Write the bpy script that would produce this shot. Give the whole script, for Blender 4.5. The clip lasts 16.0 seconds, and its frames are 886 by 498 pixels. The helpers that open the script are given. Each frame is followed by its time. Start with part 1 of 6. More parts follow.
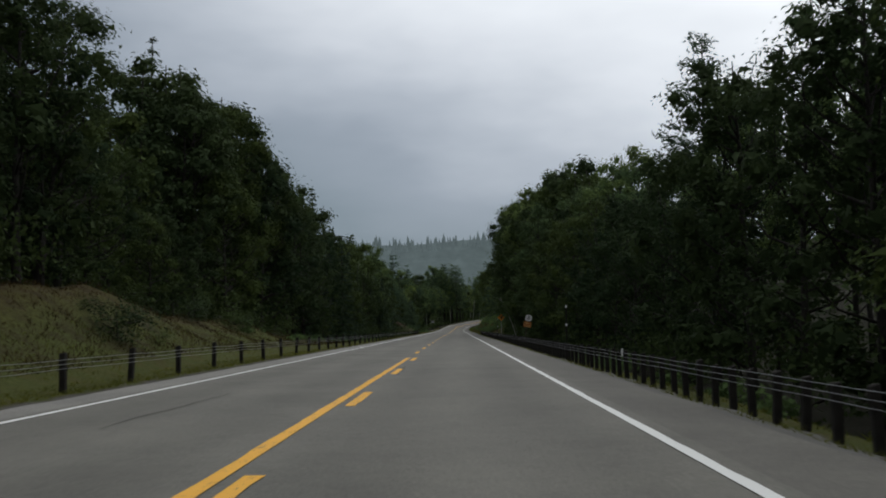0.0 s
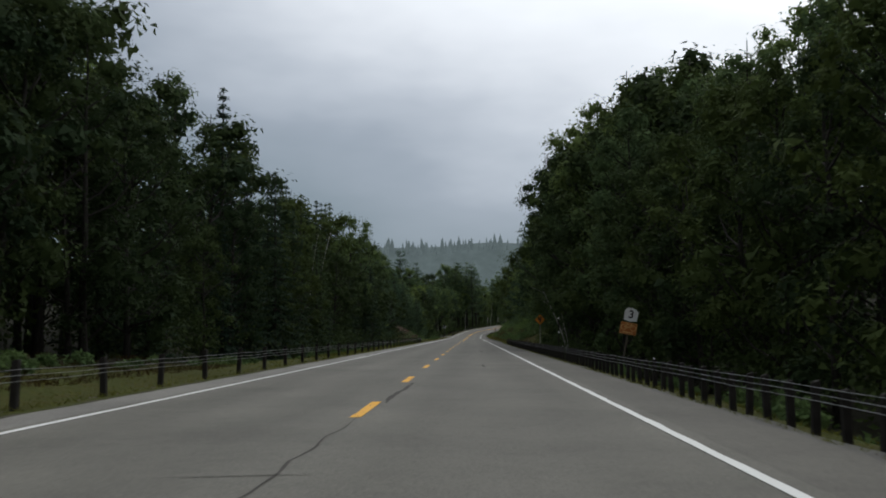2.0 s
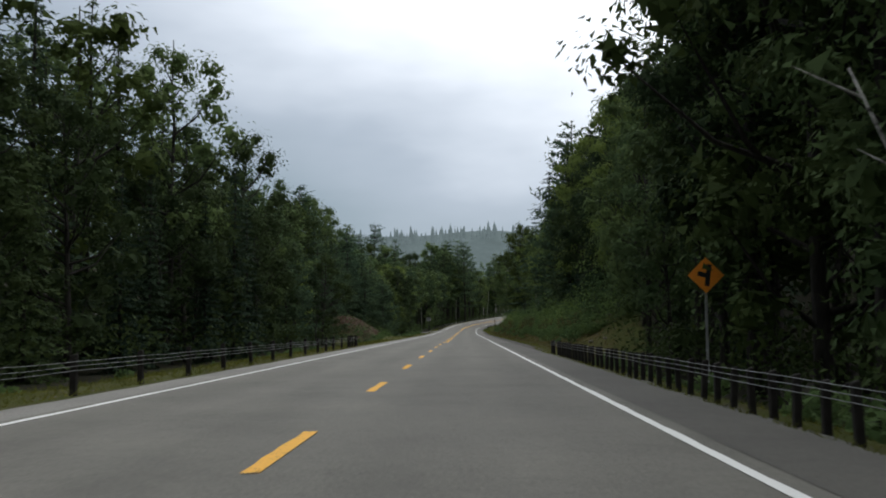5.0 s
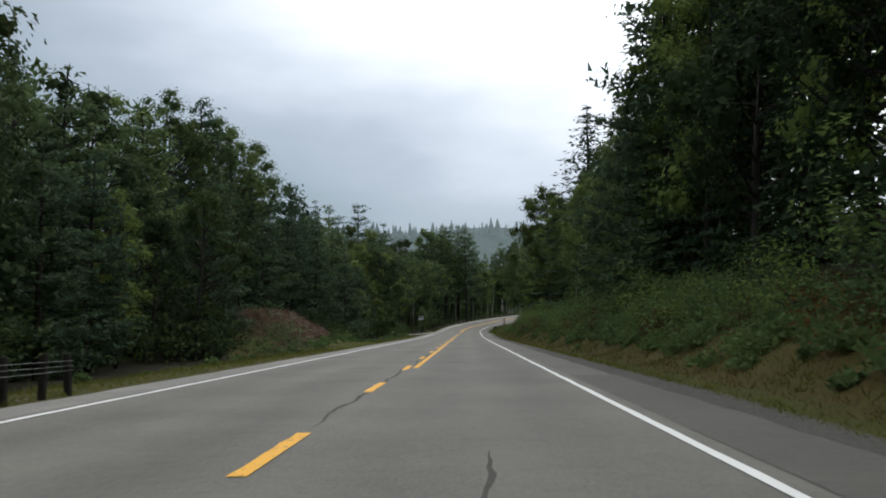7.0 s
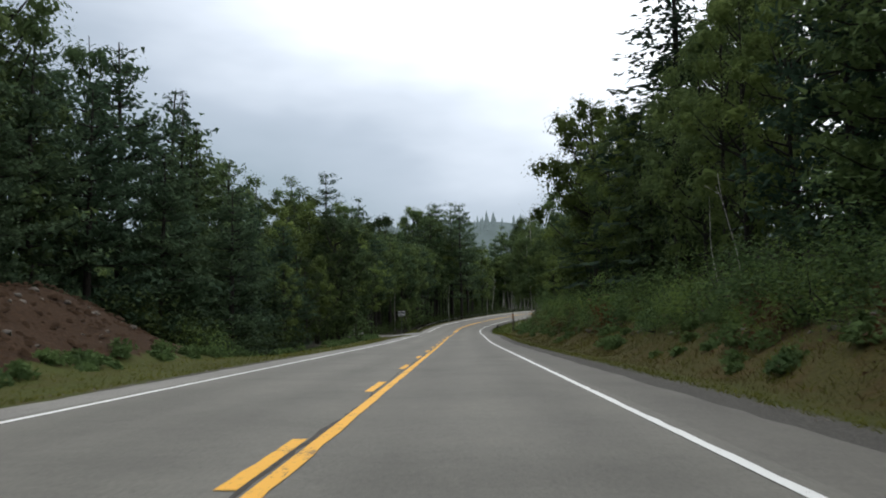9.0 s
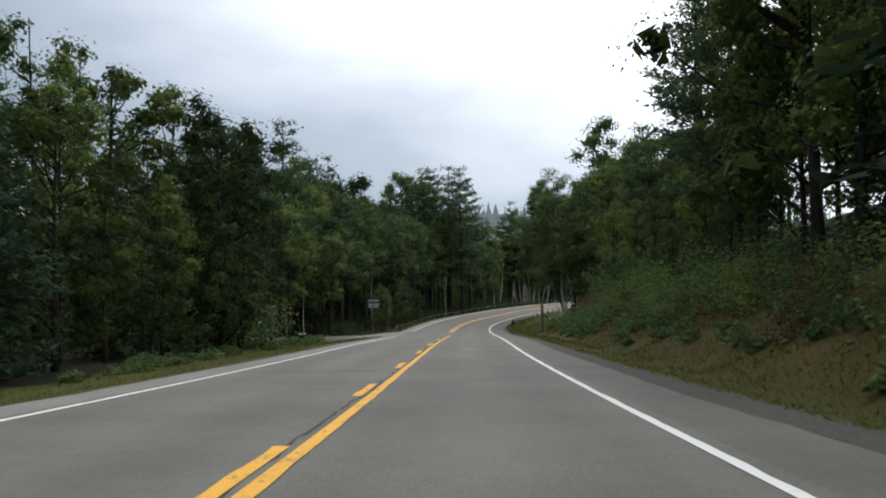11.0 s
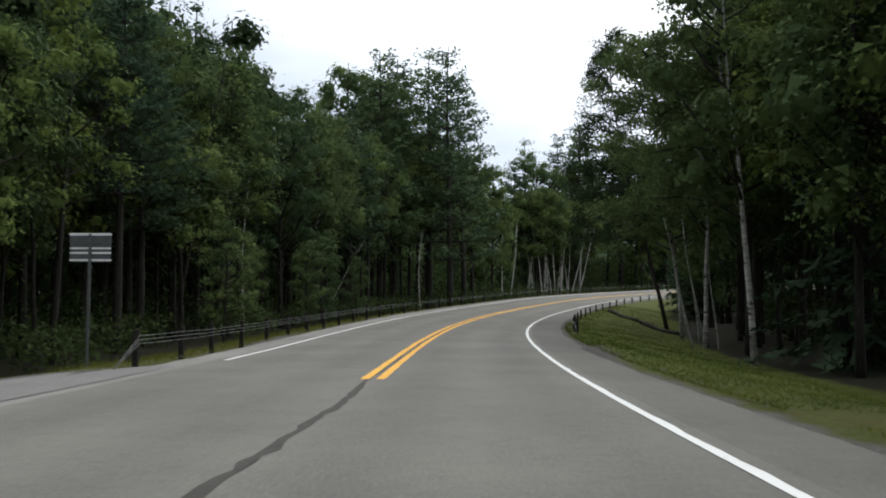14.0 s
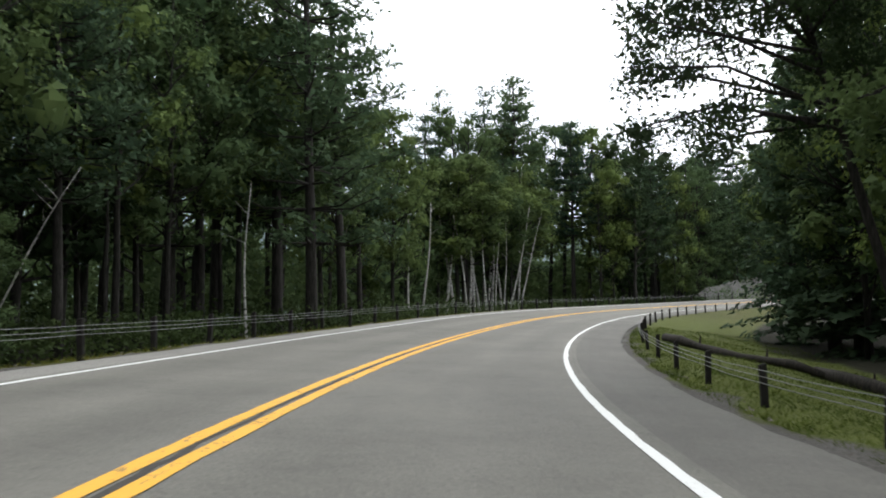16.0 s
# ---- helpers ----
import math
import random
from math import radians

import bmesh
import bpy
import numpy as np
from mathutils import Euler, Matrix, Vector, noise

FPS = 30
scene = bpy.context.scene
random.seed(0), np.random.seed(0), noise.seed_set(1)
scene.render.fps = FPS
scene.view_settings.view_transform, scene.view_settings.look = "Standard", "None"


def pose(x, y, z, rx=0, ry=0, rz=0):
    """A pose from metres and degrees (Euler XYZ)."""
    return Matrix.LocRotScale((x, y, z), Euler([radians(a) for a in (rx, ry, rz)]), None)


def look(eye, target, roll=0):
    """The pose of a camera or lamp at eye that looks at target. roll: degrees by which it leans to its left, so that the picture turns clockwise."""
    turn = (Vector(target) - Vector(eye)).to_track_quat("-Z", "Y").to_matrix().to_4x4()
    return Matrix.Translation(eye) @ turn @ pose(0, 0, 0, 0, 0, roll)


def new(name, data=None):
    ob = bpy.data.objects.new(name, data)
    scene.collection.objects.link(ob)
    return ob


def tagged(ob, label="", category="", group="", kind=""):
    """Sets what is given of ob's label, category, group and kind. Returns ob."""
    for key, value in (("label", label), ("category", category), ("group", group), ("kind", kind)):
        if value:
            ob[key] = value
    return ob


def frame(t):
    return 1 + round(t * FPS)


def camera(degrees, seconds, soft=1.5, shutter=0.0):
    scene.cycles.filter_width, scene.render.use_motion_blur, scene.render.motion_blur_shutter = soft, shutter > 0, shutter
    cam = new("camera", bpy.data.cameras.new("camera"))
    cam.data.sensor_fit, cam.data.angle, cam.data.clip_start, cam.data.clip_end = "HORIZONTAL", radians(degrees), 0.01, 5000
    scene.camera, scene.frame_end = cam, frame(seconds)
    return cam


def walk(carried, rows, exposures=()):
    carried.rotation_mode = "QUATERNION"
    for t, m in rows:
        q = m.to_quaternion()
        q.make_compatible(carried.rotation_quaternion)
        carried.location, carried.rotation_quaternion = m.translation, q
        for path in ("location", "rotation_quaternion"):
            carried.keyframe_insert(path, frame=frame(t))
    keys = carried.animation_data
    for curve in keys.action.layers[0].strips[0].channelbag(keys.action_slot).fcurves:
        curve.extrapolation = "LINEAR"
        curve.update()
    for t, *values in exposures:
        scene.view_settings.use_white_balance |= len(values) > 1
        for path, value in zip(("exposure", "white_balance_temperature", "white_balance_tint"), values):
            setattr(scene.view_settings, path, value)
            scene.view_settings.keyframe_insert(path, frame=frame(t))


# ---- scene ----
import itertools

cam = camera(48.26, 16.0, soft=1.9, shutter=0.1)
# seconds, eye x y z, yaw, pitch, roll
PATH = [
    (0.00, 1.752, 9.116, 1.061, 0.745, 4.558, 0.772),
    (0.50, 1.783, 21.125, 1.061, 1.040, 4.711, 0.690),
    (1.00, 1.750, 32.997, 1.057, 1.431, 4.599, 0.504),
    (1.50, 1.651, 44.892, 1.042, 1.503, 4.600, 0.309),
    (2.00, 1.514, 56.904, 1.072, 1.638, 4.920, 0.260),
    (2.50, 1.629, 68.704, 1.061, 1.655, 4.463, 0.114),
    (3.00, 1.465, 80.560, 1.061, 1.545, 4.589, 0.146),
    (3.50, 1.420, 92.364, 1.061, 1.455, 4.661, -0.267),
    (4.00, 1.469, 104.350, 1.061, 1.367, 4.597, 0.318),
    (6.50, 1.685, 163.583, 1.061, 1.126, 4.577, 0.436),
    (7.00, 1.625, 175.437, 1.034, 1.293, 4.638, 0.311),
    (7.50, 1.575, 187.214, 1.050, 1.381, 4.781, 0.364),
    (8.00, 1.590, 199.097, 1.032, 1.243, 4.702, 0.708),
    (8.50, 1.554, 210.950, 1.060, 1.064, 4.613, 0.498),
    (9.00, 1.561, 222.650, 1.025, 0.970, 4.596, 0.543),
    (11.50, 1.678, 281.233, 1.062, 1.027, 4.415, 0.535),
    (12.00, 1.762, 293.167, 1.097, 1.046, 4.595, 0.573),
    (12.50, 1.778, 305.443, 1.179, 0.963, 4.715, 0.292),
    (13.00, 1.832, 317.663, 1.278, 0.805, 4.469, 0.324),
    (13.50, 1.962, 329.905, 1.331, 0.688, 4.382, 0.216),
    (14.00, 2.032, 341.975, 1.340, 0.513, 4.368, -0.094),
    (14.50, 2.274, 354.169, 1.420, 0.275, 4.623, -0.111),
    (15.00, 2.526, 365.659, 1.612, -0.593, 5.142, -1.013),
    (15.50, 3.125, 376.560, 1.879, -2.523, 5.827, -0.576),
    (16.00, 3.912, 386.686, 2.178, -5.252, 5.773, 0.759),
]


def gaze(x, y, z, yaw, pitch, roll):
    a, b = radians(yaw), radians(pitch)
    way = Vector((-math.sin(a) * math.cos(b), math.cos(a) * math.cos(b), math.sin(b)))
    return look(Vector((x, y, z)), Vector((x, y, z)) + way, -roll)


walk(cam, [(t, gaze(*row)) for t, *row in PATH],
     exposures=[(0.0, -0.54), (1.5, -0.45), (3.0, -0.26), (4.2, -0.05), (6.5, 0.16), (9.0, 0.26), (11.5, 0.26), (14.0, 0.38), (15.0, 0.55), (16.0, 0.82)])

# ---- sky and sun: a bright overcast, lightest high up ahead and to the right ----
world = bpy.data.worlds.new("sky")
scene.world = world
world.use_nodes = True
wt = world.node_tree
wn, wl = wt.nodes, wt.links
SUN_DIR = Vector((0.40, 0.72, 0.85)).normalized()
sky = wn.new("ShaderNodeTexSky")
sky.sky_type, sky.sun_disc = "NISHITA", False
sky.sun_elevation = math.asin(SUN_DIR.z)
sky.sun_rotation = math.atan2(SUN_DIR.x, SUN_DIR.y)
geo = wn.new("ShaderNodeTexCoord")
sep = wn.new("ShaderNodeSeparateXYZ")
wl.new(geo.outputs["Generated"], sep.inputs[0])
stretch = wn.new("ShaderNodeMapping")
stretch.inputs["Scale"].default_value = (1.0, 1.0, 2.6)
wl.new(geo.outputs["Generated"], stretch.inputs["Vector"])
clouds = wn.new("ShaderNodeTexNoise")
clouds.inputs["Scale"].default_value, clouds.inputs["Detail"].default_value, clouds.inputs["Roughness"].default_value = 3.6, 4.0, 0.5
wl.new(stretch.outputs[0], clouds.inputs["Vector"])
lift = wn.new("ShaderNodeMath")
lift.operation = "MULTIPLY_ADD"
lift.inputs[1].default_value, lift.inputs[2].default_value = 0.2, -0.1
wl.new(clouds.outputs["Fac"], lift.inputs[0])
side = wn.new("ShaderNodeMath")
side.operation = "MULTIPLY_ADD"
side.inputs[1].default_value = 0.38
wl.new(sep.outputs["X"], side.inputs[0])
wl.new(lift.outputs[0], side.inputs[2])
high = wn.new("ShaderNodeMath")
high.operation = "ADD"
wl.new(sep.outputs["Z"], high.inputs[0])
wl.new(side.outputs[0], high.inputs[1])
veil = wn.new("ShaderNodeValToRGB")
for at, col in ((0.0, (0.29, 0.355, 0.41)), (0.08, (0.30, 0.37, 0.435)), (0.155, (0.435, 0.50, 0.585)), (0.22, (0.67, 0.735, 0.825)), (0.30, (1.04, 1.10, 1.18)), (0.40, (1.42, 1.48, 1.54)), (0.6, (1.62, 1.67, 1.71)), (1.0, (1.58, 1.62, 1.65))):
    stop = veil.color_ramp.elements.new(at) if at not in (0.0, 1.0) else veil.color_ramp.elements[0 if at == 0.0 else -1]
    stop.color = (*col, 1)
wl.new(high.outputs[0], veil.inputs[0])
blue = wn.new("ShaderNodeMix")
blue.data_type, blue.blend_type = "RGBA", "MIX"
blue.inputs["Factor"].default_value = 0.94
dim = wn.new("ShaderNodeMix")
dim.data_type, dim.blend_type = "RGBA", "MULTIPLY"
dim.inputs["Factor"].default_value = 1.0
dim.inputs["B"].default_value = (0.1, 0.1, 0.1, 1)
wl.new(sky.outputs[0], dim.inputs["A"])
wl.new(dim.outputs["Result"], blue.inputs["A"])
wl.new(veil.outputs[0], blue.inputs["B"])
ahead = wn.new("ShaderNodeMapRange")
ahead.inputs["From Min"].default_value, ahead.inputs["From Max"].default_value = -1.0, 1.0
ahead.inputs["To Min"].default_value, ahead.inputs["To Max"].default_value = 0.5, 1.06
wl.new(sep.outputs["Y"], ahead.inputs["Value"])
lit = wn.new("ShaderNodeMix")
lit.data_type, lit.blend_type = "RGBA", "MULTIPLY"
lit.inputs["Factor"].default_value = 1.0
wl.new(blue.outputs["Result"], lit.inputs["A"])
wl.new(ahead.outputs[0], lit.inputs["B"])
wl.new(lit.outputs["Result"], wn["Background"].inputs[0])
wn["Background"].inputs[1].default_value = 1.0

sun = new("sun", bpy.data.lights.new("sun", "SUN"))
sun.data.energy, sun.data.angle, sun.data.color = 0.55, radians(25), (1.0, 0.97, 0.92)
sun.matrix_world = look(SUN_DIR * 200, (0, 0, 0))


# ---- materials ----
def nodes_of(name, rough=0.8, spec=0.25):
    m = bpy.data.materials.new(name)
    m.use_nodes = True
    n, l = m.node_tree.nodes, m.node_tree.links
    b = n["Principled BSDF"]
    b.inputs["Roughness"].default_value = rough
    b.inputs["Specular IOR Level"].default_value = spec
    return m, n, l, b


def ramp(n, stops):
    r = n.new("ShaderNodeValToRGB")
    e = r.color_ramp.elements
    e[0].position, e[0].color = stops[0][0], (*stops[0][1], 1)
    e[1].position, e[1].color = stops[-1][0], (*stops[-1][1], 1)
    for p, c in stops[1:-1]:
        e.new(p).color = (*c, 1)
    return r


def noise_node(n, l, scale, detail=3.0, rough=0.55, coord="Object", vec=None):
    t = n.new("ShaderNodeTexNoise")
    t.inputs["Scale"].default_value, t.inputs["Detail"].default_value, t.inputs["Roughness"].default_value = scale, detail, rough
    if vec is None:
        c = n.new("ShaderNodeTexCoord")
        vec = c.outputs[coord]
    l.new(vec, t.inputs["Vector"])
    return t


def mixed(n, l, fac, a, b, kind="MIX"):
    x = n.new("ShaderNodeMix")
    x.data_type, x.blend_type = "RGBA", kind
    for v, k in ((fac, "Factor"), (a, "A"), (b, "B")):
        if isinstance(v, (int, float)):
            x.inputs[k].default_value = v
        elif isinstance(v, tuple):
            x.inputs[k].default_value = (*v, 1)
        else:
            l.new(v, x.inputs[k])
    return x.outputs["Result"]


def bumped(n, l, b, height, strength=0.3, dist=0.02):
    u = n.new("ShaderNodeBump")
    u.inputs["Strength"].default_value, u.inputs["Distance"].default_value = strength, dist
    l.new(height, u.inputs["Height"])
    l.new(u.outputs[0], b.inputs["Normal"])


def plain(name, col, rough=0.7, spec=0.3, metal=0.0, wear=0.25, scale=6.0):
    """A painted or bare surface with stains at two scales."""
    m, n, l, b = nodes_of(name, rough, spec)
    b.inputs["Metallic"].default_value = metal
    a = noise_node(n, l, scale, 4.0)
    c = noise_node(n, l, scale * 9, 2.0)
    dark = tuple(v * (1 - wear) for v in col)
    light = tuple(min(1.0, v * (1 + wear * 0.6)) for v in col)
    r = ramp(n, [(0.3, dark), (0.55, col), (0.75, light)])
    l.new(a.outputs["Fac"], r.inputs[0])
    l.new(mixed(n, l, 0.25, r.outputs[0], mixed(n, l, c.outputs["Fac"], dark, light)), b.inputs["Base Color"])
    bumped(n, l, b, c.outputs["Fac"], 0.2, 0.005)
    return m


def leafy(name, dark, mid, light, thin=0.45, rough=0.85):
    """Leaves: each one its own shade, each tree its own hue, a little light passing through."""
    m, n, l, b = nodes_of(name, rough, 0.08)
    g = n.new("ShaderNodeNewGeometry")
    o = n.new("ShaderNodeObjectInfo")
    dark, light = (tuple(0.6 * b + 0.4 * a for a, b in zip(v, mid)) for v in (dark, light))
    r = ramp(n, [(0.0, dark), (0.55, mid), (1.0, light)])
    l.new(g.outputs["Random Per Island"], r.inputs[0])
    patch = noise_node(n, l, 0.45, 2.0)
    pr = ramp(n, [(0.3, (0.7, 0.75, 0.7)), (0.7, (1.25, 1.2, 1.0))])
    l.new(patch.outputs["Fac"], pr.inputs[0])
    tree = ramp(n, [(0.0, (0.6, 0.68, 0.8)), (0.5, (0.95, 0.97, 1.0)), (1.0, (1.42, 1.34, 0.95))])
    l.new(o.outputs["Random"], tree.inputs[0])
    col = mixed(n, l, 1.0, mixed(n, l, 1.0, r.outputs[0], pr.outputs[0], "MULTIPLY"), tree.outputs[0], "MULTIPLY")
    l.new(col, b.inputs["Base Color"])
    t = n.new("ShaderNodeBsdfTranslucent")
    l.new(col, t.inputs["Color"])
    x = n.new("ShaderNodeMixShader")
    x.inputs[0].default_value = thin
    l.new(b.outputs[0], x.inputs[1])
    l.new(t.outputs[0], x.inputs[2])
    l.new(x.outputs[0], n["Material Output"].inputs[0])
    return m


def bark(name, cols, scale, bands=False):
    m, n, l, b = nodes_of(name, 0.9, 0.15)
    c = n.new("ShaderNodeTexCoord")
    mp = n.new("ShaderNodeMapping")
    mp.inputs["Scale"].default_value = (1, 1, 3.0) if bands else (3, 3, 0.5)
    l.new(c.outputs["Object"], mp.inputs["Vector"])
    a = noise_node(n, l, scale, 4.0, 0.6, vec=mp.outputs[0])
    r = ramp(n, cols)
    l.new(a.outputs["Fac"], r.inputs[0])
    l.new(r.outputs[0], b.inputs["Base Color"])
    bumped(n, l, b, a.outputs["Fac"], 0.6, 0.03)
    return m


def asphalt(name, tone, tracks):
    m, n, l, b = nodes_of(name, 0.82, 0.3)
    uv = n.new("ShaderNodeUVMap")
    fine = noise_node(n, l, 26.0, 6.0, 0.85, vec=uv.outputs[0])
    mp = n.new("ShaderNodeMapping")
    mp.inputs["Scale"].default_value = (1.0, 0.12, 1.0)
    l.new(uv.outputs[0], mp.inputs["Vector"])
    streak = noise_node(n, l, 0.9, 4.0, 0.55, vec=mp.outputs[0])
    blot = noise_node(n, l, 0.35, 5.0, 0.6, vec=uv.outputs[0])
    r = ramp(n, [(0.3, tuple(v * 0.88 for v in tone)), (0.5, tone), (0.72, tuple(v * 1.08 for v in tone))])
    l.new(streak.outputs["Fac"], r.inputs[0])
    r2 = ramp(n, [(0.3, (0.82, 0.82, 0.82)), (0.5, (0.98, 0.98, 0.98)), (0.68, (1.1, 1.1, 1.09))])
    l.new(blot.outputs["Fac"], r2.inputs[0])
    col = mixed(n, l, 1.0, r.outputs[0], r2.outputs[0], "MULTIPLY")
    spot = noise_node(n, l, 4.5, 5.0, 0.75, vec=uv.outputs[0])
    r4 = ramp(n, [(0.3, (0.86, 0.86, 0.86)), (0.5, (1.0, 1.0, 1.0)), (0.72, (1.1, 1.1, 1.09))])
    l.new(spot.outputs["Fac"], r4.inputs[0])
    col = mixed(n, l, 1.0, col, r4.outputs[0], "MULTIPLY")
    r3 = ramp(n, [(0.3, (0.5, 0.5, 0.5)), (0.5, (1.0, 1.0, 1.0)), (0.72, (1.6, 1.58, 1.54))])
    l.new(fine.outputs["Fac"], r3.inputs[0])
    col = mixed(n, l, 1.0, col, r3.outputs[0], "MULTIPLY")
    if tracks:
        # tyre-polished bands, two in each lane
        s = n.new("ShaderNodeSeparateXYZ")
        l.new(uv.outputs[0], s.inputs[0])
        w = n.new("ShaderNodeMath")
        w.operation = "MULTIPLY"
        w.inputs[1].default_value = 2 * math.pi / 1.83
        l.new(s.outputs["X"], w.inputs[0])
        cs = n.new("ShaderNodeMath")
        cs.operation = "COSINE"
        l.new(w.outputs[0], cs.inputs[0])
        tr = ramp(n, [(0.0, (0.9, 0.9, 0.9)), (1.0, (1.06, 1.06, 1.06))])
        mr = n.new("ShaderNodeMapRange")
        mr.inputs["From Min"].default_value = -1
        l.new(cs.outputs[0], mr.inputs["Value"])
        l.new(mr.outputs[0], tr.inputs[0])
        col = mixed(n, l, 1.0, col, tr.outputs[0], "MULTIPLY")
    l.new(col, b.inputs["Base Color"])
    bumped(n, l, b, fine.outputs["Fac"], 0.5, 0.006)
    return m


def paint(name, col, base, keep):
    """Road paint, worn through to the asphalt in flecks."""
    m, n, l, b = nodes_of(name, 0.7, 0.3)
    uv = n.new("ShaderNodeUVMap")
    a = noise_node(n, l, 14.0, 5.0, 0.7, vec=uv.outputs[0])
    c = noise_node(n, l, 1.3, 2.0, 0.5, vec=uv.outputs[0])
    r = ramp(n, [(keep - 0.03, base), (keep + 0.03, col)])
    s = n.new("ShaderNodeMath")
    s.operation = "MULTIPLY_ADD"
    s.inputs[1].default_value, s.inputs[2].default_value = 0.4, -0.2
    l.new(c.outputs["Fac"], s.inputs[0])
    t = n.new("ShaderNodeMath")
    l.new(a.outputs["Fac"], t.inputs[0])
    l.new(s.outputs[0], t.inputs[1])
    l.new(t.outputs[0], r.inputs[0])
    l.new(r.outputs[0], b.inputs["Base Color"])
    return m


def earth_ground():
    """Verge grass, dry grass, bare earth, gravel and the forest's dead leaves, darkened for tree shade."""
    m, n, l, b = nodes_of("ground", 0.95, 0.1)

    def mask(name):
        a = n.new("ShaderNodeAttribute")
        a.attribute_name = name
        return a.outputs["Fac"]

    fine = noise_node(n, l, 9.0, 5.0, 0.7)
    mid = noise_node(n, l, 0.9, 4.0, 0.6)
    big = noise_node(n, l, 0.12, 3.0, 0.5)
    g = ramp(n, [(0.28, (0.033, 0.040, 0.010)), (0.5, (0.054, 0.064, 0.016)), (0.72, (0.08, 0.088, 0.026))])
    l.new(fine.outputs["Fac"], g.inputs[0])
    dry = ramp(n, [(0.28, (0.042, 0.026, 0.011)), (0.55, (0.074, 0.045, 0.018)), (0.75, (0.108, 0.072, 0.032))])
    l.new(fine.outputs["Fac"], dry.inputs[0])
    dm = ramp(n, [(0.45, (0, 0, 0)), (0.65, (0.5, 0.5, 0.5))])
    l.new(mid.outputs["Fac"], dm.inputs[0])
    tan = mixed(n, l, 1.0, dm.outputs[0], mask("dry"), "ADD")
    tf = n.new("ShaderNodeMath")
    tf.operation = "MULTIPLY"
    tf.use_clamp = True
    tf.inputs[1].default_value = 0.75
    l.new(tan, tf.inputs[0])
    col = mixed(n, l, tf.outputs[0], g.outputs[0], dry.outputs[0])
    soil = ramp(n, [(0.3, (0.017, 0.010, 0.006)), (0.5, (0.038, 0.021, 0.0115)), (0.68, (0.068, 0.039, 0.021)), (0.84, (0.16, 0.115, 0.08))])
    l.new(fine.outputs["Fac"], soil.inputs[0])

    def broken(name, spread):
        s = n.new("ShaderNodeMath")
        s.operation = "MULTIPLY_ADD"
        s.inputs[1].default_value, s.inputs[2].default_value = spread, -spread / 2
        l.new(mid.outputs["Fac"], s.inputs[0])
        t = n.new("ShaderNodeMath")
        l.new(s.outputs[0], t.inputs[0])
        l.new(mask(name), t.inputs[1])
        r = ramp(n, [(0.4, (0, 0, 0)), (0.6, (1, 1, 1))])
        l.new(t.outputs[0], r.inputs[0])
        return r.outputs[0]

    lawn = ramp(n, [(0.28, (0.054, 0.068, 0.016)), (0.5, (0.082, 0.100, 0.024)), (0.72, (0.112, 0.132, 0.034))])
    l.new(fine.outputs["Fac"], lawn.inputs[0])
    col = mixed(n, l, mask("lawn"), col, lawn.outputs[0])
    col = mixed(n, l, broken("earth", 1.2), col, soil.outputs[0])
    # dead leaves, their tone darkened further to hold the shade under the trees
    litter_shade = ramp(n, [(0.3, (0.010, 0.010, 0.007)), (0.55, (0.022, 0.022, 0.013)), (0.8, (0.040, 0.040, 0.022))])
    l.new(fine.outputs["Fac"], litter_shade.inputs[0])
    col = mixed(n, l, broken("forest", 0.5), col, litter_shade.outputs[0])
    grav = ramp(n, [(0.25, (0.035, 0.034, 0.031)), (0.5, (0.08, 0.077, 0.07)), (0.75, (0.2, 0.19, 0.175))])
    peb = noise_node(n, l, 30.0, 4.0, 0.8)
    l.new(peb.outputs["Fac"], grav.inputs[0])
    col = mixed(n, l, broken("gravel", 0.8), col, grav.outputs[0])
    l.new(mixed(n, l, 0.3, col, mixed(n, l, big.outputs["Fac"], tuple([0.3] * 3), tuple([0.7] * 3)), "OVERLAY"), b.inputs["Base Color"])
    bumped(n, l, b, fine.outputs["Fac"], 0.7, 0.06)
    return m


M_GROUND = earth_ground()
ASPHALT = (0.133, 0.130, 0.114)
M_ROAD = asphalt("asphalt", ASPHALT, True)
M_SHOULDER = asphalt("shoulder_asphalt", (0.195, 0.19, 0.178), False)
M_SHOULDEROLD = asphalt("old_shoulder_asphalt", (0.116, 0.112, 0.099), False)
M_SHOULDERPATCH = asphalt("patched_shoulder_asphalt", (0.085, 0.082, 0.074), False)
M_GRIT = asphalt("gritty_edge", (0.088, 0.086, 0.080), False)
M_SHOULDERDARK = asphalt("newer_shoulder_asphalt", (0.108, 0.105, 0.094), False)
M_LOG = bark("rotten_log_bark", [(0.3, (0.010, 0.009, 0.008)), (0.55, (0.026, 0.022, 0.018)), (0.8, (0.05, 0.045, 0.038))], 5.0)
M_SIDE = asphalt("side_road_asphalt", (0.158, 0.156, 0.15), False)
M_TAR = plain("tar", (0.056, 0.053, 0.047), 0.8, 0.15, wear=0.35)
M_WHITE = paint("white_paint", (0.72, 0.73, 0.72), ASPHALT, 0.30)
M_YELLOW = paint("yellow_paint", (0.78, 0.40, 0.035), (0.2, 0.13, 0.06), 0.39)
M_POST = plain("creosoted_wood", (0.022, 0.020, 0.018), 0.9, 0.15, wear=0.4)
M_CABLE = plain("galvanised_wire", (0.14, 0.147, 0.15), 0.4, 0.5, 0.7)
M_STEEL = plain("galvanised_steel", (0.30, 0.31, 0.31), 0.5, 0.5, 0.6)
M_SIGNBACK = plain("sign_back", (0.105, 0.115, 0.12), 0.5, 0.4, 0.5)
